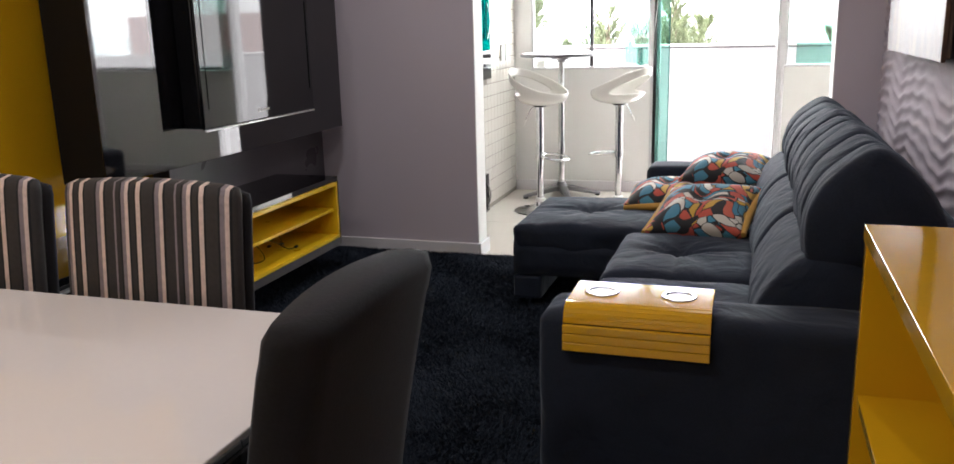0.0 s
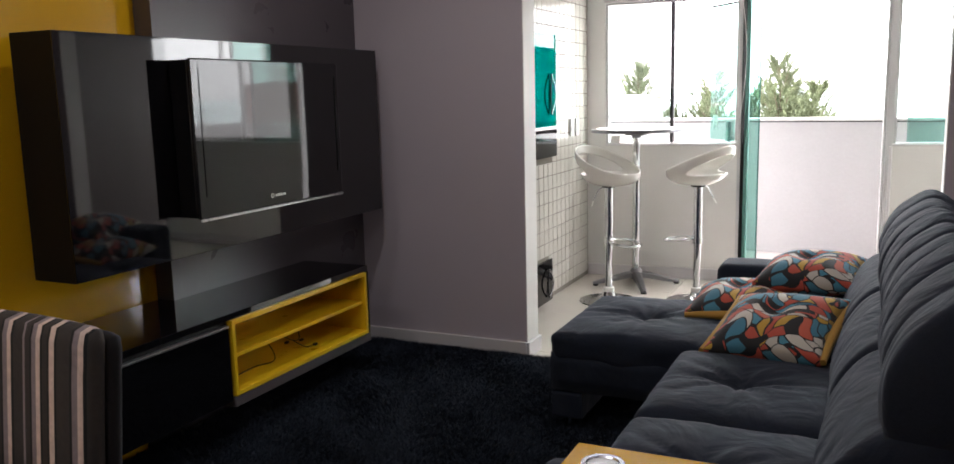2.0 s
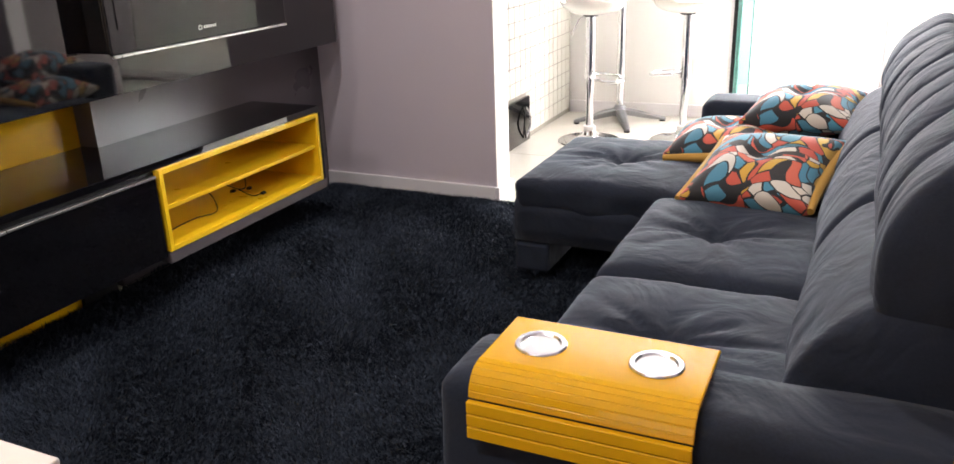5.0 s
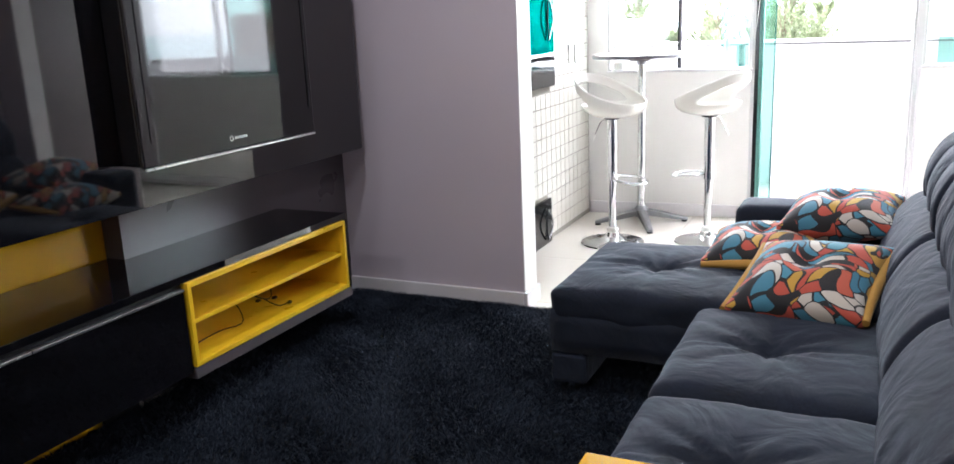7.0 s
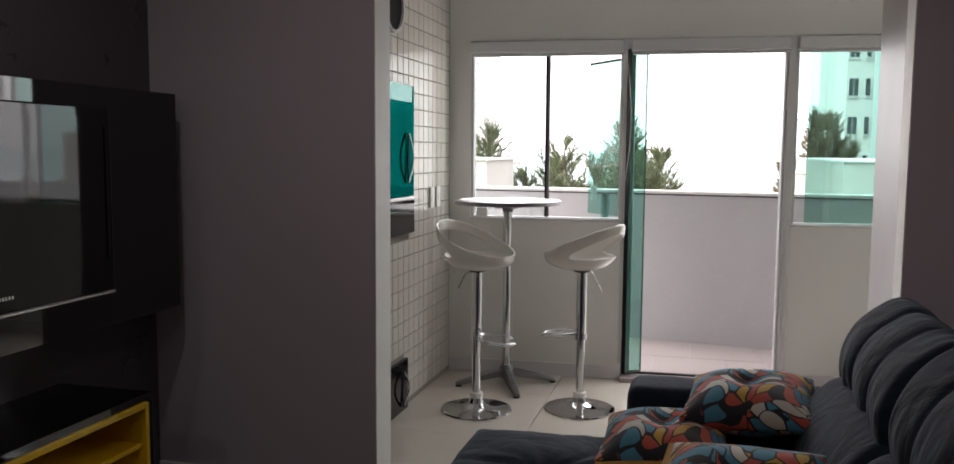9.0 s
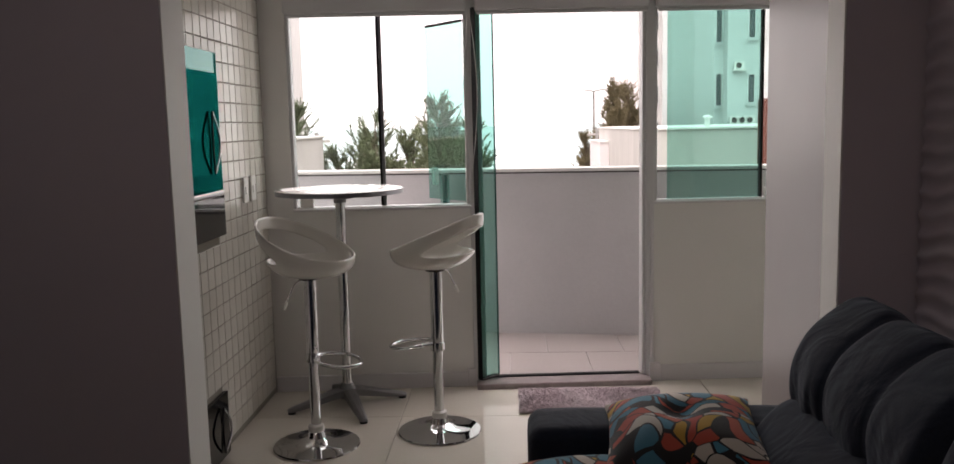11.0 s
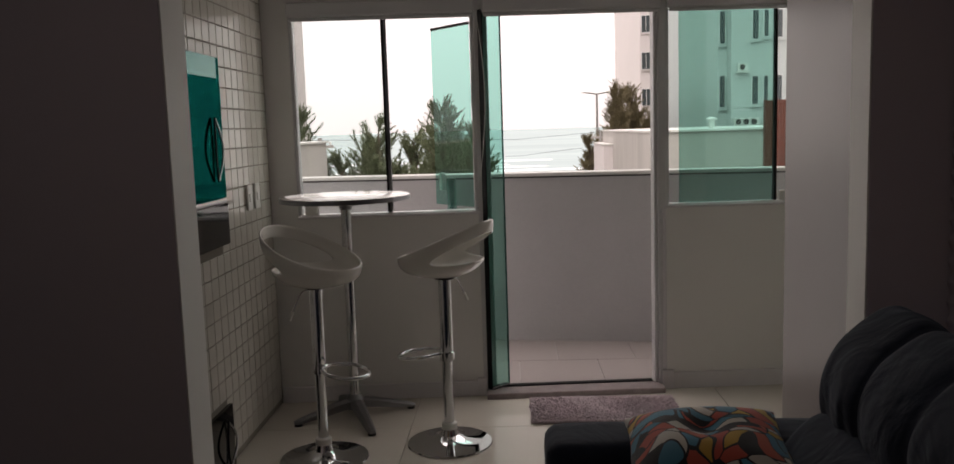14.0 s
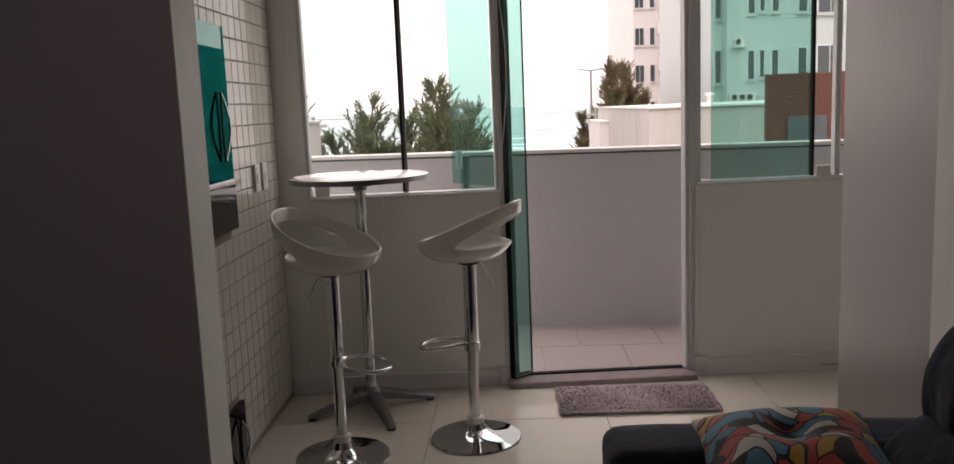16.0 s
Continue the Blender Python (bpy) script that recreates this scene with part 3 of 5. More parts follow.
box("trim_strip", -1.905, -1.892, 3.262, 4.22, 0.942, 0.952, STEEL, tv, "polished silver strip", bevel=0.003)
box("side_groove", -1.8995, -1.896, 4.193, 4.20, 1.06, 1.50, BLACK, tv, bevel=0)
for i in range(6):
    boxes("logo_bar", [(-1.8995, -1.8985, 3.715 + i * 0.012, 3.722 + i * 0.012, 0.99, 1.0)], SOCKET, tv)
logo = lathe("logo_ring", [(0.007, 0), (0.0095, 0.0), (0.0095, 0.001), (0.007, 0.001), (0.007, 0)], SOCKET, tv, n=20, m=Matrix.Translation((-1.8995, 3.695, 0.995)) @ Matrix.Rotation(radians(90), 4, "Y"))

rack = thing("tv_rack", "long wall-hung black gloss rack with an open yellow shelf box", "cabinet", pose(0.008, 0.002, 0.003))
boxes("top", [(-2.305, -1.845, 1.1, 4.31, 0.545, 0.572)], GLOSSBLACK, rack, "glossy black top", 0.001)
boxes("carcass", [(-2.305, -1.86, 1.1, 3.298, 0.215, 0.544)], BLACK, rack)
box("end_panel", -2.213, -1.84, 4.285, 4.31, 0.21, 0.544, BLACK, rack)
for y0, y1 in ((1.12, 2.18), (2.19, 3.29)):
    d = box("drawer_front", -1.859, -1.842, y0, y1, 0.217, 0.515, GLOSSBLACK, rack, bevel=0.0015)
    box("drawer_profile", -1.860, -1.838, y0, y1, 0.518, 0.527, STEEL, d, "brushed metal handle profile", bevel=0.001)
yb = boxes("shelf_box", [(-2.2, -2.185, 3.30, 4.28, 0.235, 0.544)], YELLOWIN, rack, "bright yellow open shelf box")
for d in ((-2.184, -1.832, 3.30, 3.318, 0.235, 0.544), (-2.184, -1.832, 4.262, 4.28, 0.235, 0.544)):
    box("box_side", *d, YELLOWIN, yb, bevel=0.0008)
box("box_bottom", -2.184, -1.832, 3.3185, 4.2615, 0.235, 0.253, YELLOWIN, yb, bevel=0.0008)
box("box_top", -2.184, -1.832, 3.3185, 4.2615, 0.526, 0.544, YELLOWIN, yb, bevel=0.0008)
box("box_shelf", -2.184, -1.85, 3.3185, 4.2615, 0.385, 0.400, YELLOWIN, yb, bevel=0.0008)
box("underside", -2.2, -1.838, 3.298, 4.31, 0.188, 0.232, DARKPANEL, rack)
lathe("cable_hole", [(0.0, 0.001), (0.026, 0.001), (0.03, 0.003), (0.033, 0.003), (0.033, 0)], YELLOWIN, rack, m=Matrix.Translation((-2.186, 3.62, 0.465)) @ Matrix.Rotation(radians(90), 4, "Y"))
structure("plinth_yellow", [(XL + 0.002, -2.20, 1.1, 3.30, 0.0, 0.055)], YELLOW, "yellow plinth strip along the floor")
structure("plinth_black", [(-2.20, -2.18, 3.18, 3.34, 0.0, 0.20)], BLACK, "black upright under the rack")
cable = thing("loose_cable", "thin loose black cable with a plug lying in the yellow shelf", "cable")
cp = [(-1.90, 3.34, 0.275), (-1.92, 3.37, 0.267), (-1.95, 3.45, 0.262), (-1.96, 3.58, 0.261), (-1.93, 3.67, 0.264), (-1.98, 3.72, 0.30), (-2.04, 3.74, 0.335), (-2.02, 3.80, 0.34), (-1.97, 3.86, 0.30),
      (-1.98, 3.92, 0.29), (-2.02, 3.97, 0.31)]


def smoothed(pts, k=6):
    pts = [Vector(p) for p in pts]
    out = []
    for i in range(len(pts) - 1):
        a, b, c, d = pts[max(i - 1, 0)], pts[i], pts[i + 1], pts[min(i + 2, len(pts) - 1)]
        for j in range(k):
            u = j / k
            out.append(0.5 * ((2 * b) + (c - a) * u + (2 * a - 5 * b + 4 * c - d) * u * u + (3 * b - a - 3 * c + d) * u ** 3))
    return out + [pts[-1]]


tube("cord", smoothed(cp), 0.0025, RUBBER, cable, n=6)
tube("cord", smoothed([(-1.97, 3.86, 0.30), (-1.93, 3.90, 0.262), (-1.92, 3.96, 0.258)]), 0.0022, RUBBER, cable, n=6)
box("plug", -1.915, -1.885, 3.315, 3.345, 0.254, 0.292, RUBBER, cable, bevel=0.006)
for py, px in ((3.93, -2.06), (3.99, -2.02), (3.955, -1.915)):
    box("connector", px - 0.008, px + 0.008, py - 0.012, py + 0.012, 0.2535, 0.266, RUBBER, cable, bevel=0.003)

# ---- dining table and chairs ----
table = thing("dining_table", "white lacquered glass dining table top on a dark frame", "table")
box("tabletop", -2.15, -0.41, 0.80, 1.72, 0.738, 0.75, WHITETOP, table, bevel=0.003, seg=2)
box("top_trim", -2.15, -0.412, 0.802, 1.718, 0.722, 0.7375, STEEL, table, "dark metal edge trim")
box("apron", -2.08, -0.48, 0.87, 1.65, 0.66, 0.7215, BLACK, table)
for lx in (-2.05, -0.53):
    for ly in (0.92, 1.60):
        box("leg", lx - 0.035, lx + 0.035, ly - 0.035, ly + 0.035, 0.0, 0.66, BLACK, table)


def dining_chair(label, fabric=None):
    """Faces -y; its origin is on the floor under the seat's middle."""
    c = thing("dining_chair", label, "chair", group="chairs round the dining table")

    def back(x, y, z):
        lean = 0.05 * max(0.0, (z + 0.28) / 0.56) ** 1.3
        soft = 0.012 * (1 - (2 * x / 0.5) ** 2)
        return (x, y + lean - (soft if y < 0 else -soft * 0.4), z - 0.012 * (2 * x / 0.5) ** 2 * (z > 0.2))
    fabric = fabric or STRIPES
    b = soft_box("backrest", (0.49, 0.045, 0.58), 0.021, 0.03, back, fabric, c)
    b.matrix_basis = pose(0, 0.20, 0.735)
    if fabric is VELVET:
        b.scale = (1, 1.9, 1)
        b.location.y = 0.225
    b2 = None if fabric is VELVET else soft_box("back_cover", (0.494, 0.04, 0.60), 0.019, 0.03, lambda x, y, z: back(x, y, z - 0.01), VELVET, c, "plain dark grey velvet back")
    if b2:
        b2.matrix_basis = pose(0, 0.236, 0.715)
    s = soft_box("seat", (0.49, 0.48, 0.11), 0.03, 0.04, lambda x, y, z: (x, y, z + (0.02 * (1 - (2 * x / 0.5) ** 2) * (1 - (2 * y / 0.5) ** 2) if z > 0 else 0)), fabric, c)
    s.matrix_basis = pose(0, -0.03, 0.43)
    for sx in (-0.21, 0.21):
        for sy in (-0.23, 0.19):
            bm = bmesh.new()
            add_box(bm, sx - 0.02, sx + 0.02, sy - 0.02, sy + 0.02, 0, 0.38, 0.004)
            part("leg", bm, BLACK, c)
    return c


chair = dining_chair("black, cream and mauve striped high-back dining chair at the table")
chair.matrix_world = pose(-1.030, 1.56, 0)
copy_thing(chair, pose(-1.61, 1.56, 0, 0, 0, 2))
end_chair = dining_chair("x", VELVET)
end_chair.matrix_world = pose(-0.54, 1.25, -0.022, 0, 0, -90) @ Matrix.Diagonal((0.89, 1, 1, 1))
tagged(end_chair, "dark grey velvet dining chair at the head of the white table")

# ---- buffet ----
buffet = thing("buffet", "glossy yellow lacquered sideboard with open compartments", "sideboard")
BX, BY0, BY1, BZ = 0.567, 0.35, 2.136, 0.913
box("top", BX, XR - 0.03, BY0, BY1, BZ - 0.035, BZ, YELLOW, buffet, "glossy yellow top", bevel=0.001)
box("side_panel", BX + 0.004, XR - 0.03, BY1 - 0.03, BY1 - 0.001, 0, BZ - 0.0355, YELLOW, buffet, bevel=0.001)
box("side_panel", BX + 0.004, XR - 0.03, BY0, BY0 + 0.03, 0, BZ - 0.0355, YELLOW, buffet, bevel=0.001)
box("back_panel", XR - 0.05, XR - 0.031, BY0 + 0.03, BY1 - 0.03, 0, BZ - 0.0355, YELLOW, buffet, bevel=0)
box("shelf", BX + 0.01, XR - 0.05, BY0 + 0.03, BY1 - 0.03, 0.50, 0.525, YELLOW, buffet, bevel=0.001)
box("divider", BX + 0.01, XR - 0.05, 1.20, 1.225, 0.08, BZ - 0.0355, YELLOW, buffet, bevel=0.001)
box("base", BX + 0.01, XR - 0.05, BY0 + 0.03, BY1 - 0.03, 0.05, 0.075, YELLOW, buffet, bevel=0.001)

# ---- sofa ----
sofa = thing("corner_sofa", "charcoal suede sofa with tufted seats, channelled headrests and a chaise", "sofa")


def tufted(sx, sy, tufts, crown=0.03):
    def f(x, y, z):
        dz = 0.0
        if z > 0:
            dz = crown * (1 - (2 * x / sx) ** 4) * (1 - (2 * y / sy) ** 4)
            for tx, ty in tufts:
                dx, dy = x - tx, y - ty
                r, a = math.hypot(dx, dy), math.atan2(dy, dx)
                dz -= 0.046 * math.exp(-(r / 0.075) ** 1.3)
                dz -= 0.018 * math.exp(-(r / 0.17) ** 2) * max(0.0, math.cos(9 * a + 3 * math.sin(2 * a) + tx * 9)) ** 2 * min(1, r / 0.03)
                dz -= 0.011 * math.exp(-(min(abs(dx), abs(dy)) / 0.014) ** 2) * math.exp(-(r / 0.30) ** 2)
        w = 0.007 * noise.noise(Vector((x * 7 + sx, y * 9 + sy * 3, z * 8))) + 0.003 * noise.noise(Vector((x * 22, y * 30 + sx, z * 20)))
        return (x + w, y + w, z + dz + 0.6 * w)
    return f


SX0, SX1 = -0.215, 0.50
seat_ys = ((2.535, 3.245), (3.25, 3.965))
for i, (y0, y1) in enumerate(seat_ys):
    sx, sy = SX1 - SX0 - 0.02, y1 - y0
    s = soft_box("seat_cushion", (sx, sy, 0.15), 0.05, 0.017, tufted(sx, sy, [(-0.075, 0.0)]), SUEDE, sofa)
    s.matrix_basis = pose((SX0 + SX1) / 2 - 0.01, (y0 + y1) / 2, 0.35)
    boxes("seat_base", [(SX0 + 0.02, 0.85, y0, y1, 0.055, 0.285)], SUEDE, sofa)
cx, cy = 0.50 + 0.75, 0.735
s = soft_box("chaise_cushion", (cx, cy, 0.13), 0.035, 0.018, tufted(cx, cy, [(-0.30, 0.0), (0.12, 0.0)]), SUEDE, sofa)
s.matrix_basis = pose(-0.125, 4.345, 0.36)
s = soft_box("chaise_base", (1.25, 0.735, 0.17), 0.012, 0.06, None, SUEDE, sofa)
s.matrix_basis = pose(-0.125, 4.345, 0.265)
box("chaise_end", -0.7485, -0.61, 3.98, 4.71, 0.06, 0.1795, SUEDE, sofa, bevel=0.015, seg=2)


def arm_shape(x, y, z):
    w = 0.004 * noise.noise(Vector((x * 6, y * 9, z * 7)))
    return (x + w, y + w, z + w + (0.006 * (1 - (2 * x / 1.1) ** 2) if z > 0.2 else 0))


for y0, y1 in ((2.305, 2.53), (4.765, 5.0)):
    x1 = 0.86 if y0 < 3 else 0.69
    a = soft_box("armrest", (x1 - (-0.215), y1 - y0, 0.555), 0.045, 0.03, arm_shape, SUEDE, sofa)
    a.matrix_basis = pose((x1 - 0.215) / 2, (y0 + y1) / 2, 0.315)
box("back_frame", 0.70, 0.88, 2.53, 4.80, 0.06, 0.80, SUEDE, sofa, bevel=0.02, seg=2)
for fx, fy in ((-0.68, 4.02), (-0.68, 4.66), (-0.15, 2.38), (-0.15, 3.95), (0.8, 2.38), (0.8, 4.6)):
    lathe("foot", [(0, 0), (0.02, 0), (0.022, 0.01), (0.018, 0.03), (0.018, 0.10), (0, 0.10)], CHROME, sofa, "small chrome foot", n=16, m=Matrix.Translation((fx, fy, 0)))


def section(pts, k=8):
    pts = [Vector((p[0], 0, p[1])) for p in pts]
    out = []
    n = len(pts)
    for i in range(n):
        a, b, c, d = pts[i - 1], pts[i], pts[(i + 1) % n], pts[(i + 2) % n]
        for j in range(k):
            u = j / k
            out.append(0.5 * ((2 * b) + (c - a) * u + (2 * a - 5 * b + 4 * c - d) * u * u + (3 * b - a - 3 * c + d) * u ** 3))
    return out


def bolster(name, outline, y0, y1, seams, parent, peak=0.0, seed=0.0):
    """A padded cushion: an outline in x and z, swept along y, drawn in at its seams and ends."""
    sec = section(outline)
    c = sum(sec, Vector()) / len(sec)
    n = 70
    rings = []
    bm = bmesh.new()
    for i in range(n + 1):
        u = i / n
        y = y0 + (y1 - y0) * u
        e = min(u, 1 - u)
        s = 1 - 0.34 * max(0.0, 1 - e / 0.07) ** 2.4
        for q in seams:
            s -= 0.07 * math.exp(-abs(u - q) / 0.016)
        s -= 0.045 * (1 - abs(math.sin(math.pi * (u * (len(seams) + 1)))))
        ring = []
        for p in sec:
            d = p - c
            q = c + d * s
            w = 0.008 * noise.noise(Vector((q.x * 7 + seed, y * 16, q.z * 6))) + 0.003 * noise.noise(Vector((q.x * 11, y * 60 + seed, q.z * 11)))
            top = max(0.0, (q.z - c.z)) * peak * (4 * (u - 0.5) ** 2)
            ring.append(bm.verts.new((q.x + w, y + w, q.z + w + top)))
        rings.append(ring)
    k = len(sec)
    for a, b in zip(rings, rings[1:]):
        for j in range(k):
            bm.faces.new((a[j], a[(j + 1) % k], b[(j + 1) % k], b[j]))
    for r in (rings[0], rings[-1]):
        cv = bm.verts.new(sum((v.co for v in r), Vector()) / k)
        for j in range(k):
            bm.faces.new((r[j], r[(j + 1) % k], cv))
    return part(name, bm, SUEDE, parent, smooth=True)


HEAD = [(0.515, 0.68), (0.50, 0.80), (0.54, 0.91), (0.61, 0.985), (0.68, 1.02), (0.755, 0.975), (0.83, 0.88), (0.86, 0.76), (0.72, 0.68), (0.59, 0.65)]
LOWER = [(0.355, 0.44), (0.345, 0.54), (0.41, 0.66), (0.49, 0.715), (0.60, 0.72), (0.70, 0.60), (0.66, 0.44), (0.45, 0.41)]
for i, (y0, y1) in enumerate(((2.57, 3.27), (3.28, 3.99), (4.0, 4.75))):
    bolster("back_cushion", LOWER, y0 - 0.01, y1, (), sofa, seed=i * 5.0)
    low, ahead = ((0.015, 0.03), (0.03, 0.025), (0.05, 0.03))[i]
    bolster("headrest", [(x - ahead, z - low * max(0.0, (z - 0.68) / 0.34)) for x, z in HEAD], y0, y1, (0.34, 0.67), sofa, peak=0.07, seed=i * 3.0)

tray = thing("arm_tray", "yellow slatted tray with two metal cup rings over the sofa arm", "tray")
box("tray_top", -0.14, 0.247, 2.345, 2.525, 0.606, 0.622, YELLOW, tray, bevel=0.003, seg=2)
for i in range(6):
    a0 = radians(5 + 16 * i)
    z, y = 0.622 - 0.05 * (1 - math.cos(a0)), 2.345 - 0.05 * math.sin(a0)
    bm = add_box(bmesh.new(), -0.14, 0.247, -0.0075, 0.0065, -0.012, 0.0, 0.0015)
    sl = part("slat", bm, YELLOW, tray)
    sl.matrix_basis = pose(0, y, z, math.degrees(a0))
for i in range(3):
    box("slat", -0.14, 0.247, 2.283, 2.295, 0.5675 - 0.025 * i - 0.0235, 0.5675 - 0.025 * i, YELLOW, tray, bevel=0.002)
for cx0 in (-0.055, 0.155):
    lathe("cup_ring", [(0.0, 0.6225), (0.034, 0.6228), (0.037, 0.6265), (0.046, 0.6265), (0.048, 0.623)], CUP_METAL, tray, "polished metal cup ring", m=Matrix.Translation((cx0, 2.43, 0)))


def print_cushion(size, m, label, sides=()):
    c = thing("throw_pillow", label, "cushion", m, group="patterned cushions on the sofa")

    def f(x, y, z):
        u, v = 2 * x / size, 2 * y / size
        puff = max(0.0, (1 - abs(u) ** 2.6)) * max(0.0, (1 - abs(v) ** 2.6))
        dip = 0.35 * math.exp(-((u * u + v * v) / 0.05))
        k = 1 - 0.09 * (1 - abs(u) ** 2) * (abs(v) > 0.3) * abs(v) - 0.0
        w = 0.006 * noise.noise(Vector((x * 10, y * 10, z * 5 + size)))
        return (x * (1 - 0.07 * (1 - v * v)), y * (1 - 0.07 * (1 - u * u)), (1 if z > 0 else -1) * (0.012 + 0.075 * puff ** 0.6 * (1 - dip)) + w)
    soft_box("cover", (size, size, 0.03), 0.012, 0.016, f, PRINT, c, "red, blue, cream and mustard cubist print")
    h = size / 2
    for axis, sign in sides:
        pts = []
        for k in range(15):
            v = -1 + 2 * k / 14
            out, along = sign * (h * (1 - 0.07 * (1 - v * v)) + 0.004), v * h * 0.97
            pts.append((out, along, 0.0) if axis == "x" else (along, out, 0.0))
        tube("gusset", pts, [0.012 + 0.008 * math.sin(math.pi * k / 14) for k in range(15)], PIPING, c, "mustard yellow velour side band", n=10)
    return c


def axes(centre, right, ahead):
    x, y = Vector(right).normalized(), Vector(ahead)
    z = x.cross(y).normalized()
    y = z.cross(x)
    return Matrix.Translation(centre) @ Matrix((x, y, z)).transposed().to_4x4()


print_cushion(0.43, axes((0.135, 4.05, 0.515), (0.39, -0.09, 0.03), (0.12, 0.40, 0.13)), "cubist print cushion with a mustard band lying on the middle seat", (("x", 1), ("x", -1)))
print_cushion(0.42, axes((-0.07, 4.57, 0.475), (0.42, 0.0, 0.02), (0.02, 0.42, 0.03)), "cubist print cushion with a mustard band lying on the chaise", (("y", -1), ("y", 1)))
print_cushion(0.42, axes((0.20, 4.74, 0.587), (0.44, -0.05, 0.03), (0.05, 0.385, 0.035)), "cubist print cushion leaning on the far arm over another", ())

# ---- painting and wave wall ----
pt = thing("painting", "large unframed abstract canvas painting in browns and golds", "painting")
box("canvas", 0.895, 0.91, 3.30, 4.54, 1.20, 2.1, PAINTING, pt, bevel=0.003, seg=2)
box("stretcher_frame", 0.9105, 0.925, 3.31, 4.53, 1.21, 2.09, BARK, pt)


def wave_wall():
    ys, zs = np.arange(-1.6, 5.03, 0.02), np.arange(0, 2.601, 0.0065)
    Y, Z = np.meshgrid(ys, zs, indexing="ij")
    ph = Z / 0.062 + 0.16 * np.sin(2 * np.pi * Y / 0.52 + 2.0 * np.sin(Z * 5.0)) + 0.10 * np.sin(2 * np.pi * Y / 0.21 + 9.0 * Z) + 0.45 * np.sin(2 * np.pi * Y / 0.95 + 4.1 * Z)
    f = ph - np.floor(ph)
    h = 0.5 - 0.5 * np.cos(2 * np.pi * f ** 1.6)
    X = XR + 0.006 - 0.009 * h
    verts = np.stack([X, Y, Z], -1).reshape(-1, 3)
    a, b = Y.shape
    i = np.arange(a * b).reshape(a, b)
    q = np.stack([i[:-1, :-1], i[:-1, 1:], i[1:, 1:], i[1:, :-1]], -1).reshape(-1, 4)
    me = bpy.data.meshes.new("wall_wave")
    me.from_pydata(verts.tolist(), [], q.tolist())
    me.shade_smooth()
    me.materials.append(WAVE)
    return tagged(new("wall_wave", me), "lilac wall panels with flowing wave relief", kind="structure")


wave_wall()

# ---- bar table and stools ----
bt = thing("bar_table", "round white bar table with chrome pole and aluminium star base", "table", pose(-1.115, 6.78, -0.01))
lathe("tabletop", [(0, 1.146), (0.312, 1.146), (0.318, 1.143), (0.318, 1.124), (0.31, 1.12), (0, 1.12)], WHITETOP, bt, n=64)
lathe("rim", [(0.3185, 1.144), (0.322, 1.144), (0.322, 1.122), (0.3185, 1.122), (0.3185, 1.144)], ALU, bt, "chrome edge band", n=64)
lathe("pole", [(0, 0.10), (0.026, 0.10), (0.026, 1.09), (0, 1.09)], CHROME, bt)
box("top_bracket", -0.07, 0.07, -0.07, 0.07, 1.098, 1.119, ALU, bt, bevel=0.006)
lathe("collar", [(0, 1.075), (0.032, 1.075), (0.034, 1.098), (0, 1.098)], ALU, bt)
lathe("hub", [(0, 0.06), (0.05, 0.06), (0.045, 0.11), (0.03, 0.135), (0, 0.135)], ALU, bt)
for a in (25, 115, 205, 295):
    d = Vector((math.cos(radians(a)), math.sin(radians(a)), 0))
    side = Vector((-d.y, d.x, 0))
    bm = bmesh.new()
    rings = []
    for r, w, zt, zb in ((0.02, 0.034, 0.115, 0.07), (0.10, 0.030, 0.10, 0.055), (0.20, 0.024, 0.07, 0.035), (0.29, 0.020, 0.045, 0.022), (0.315, 0.016, 0.036, 0.022)):
        rings.append([bm.verts.new(d * r + side * s * w + Vector((0, 0, z))) for s, z in ((-1, zb), (-1, zt - 0.01), (-0.45, zt), (0.45, zt), (1, zt - 0.01), (1, zb))])
    for p, q in zip(rings, rings[1:]):
        for j in range(6):
            bm.faces.new((p[j], p[(j + 1) % 6], q[(j + 1) % 6], q[j]))
    bm.faces.new(rings[0])
    bm.faces.new(rings[-1])
    part("leg", bm, ALU, bt, "cast aluminium leg")
    lathe("foot", [(0, 0), (0.02, 0), (0.022, 0.006), (0.018, 0.02), (0, 0.022)], RUBBER, bt, "black levelling foot", n=16, m=Matrix.Translation(d * 0.295))


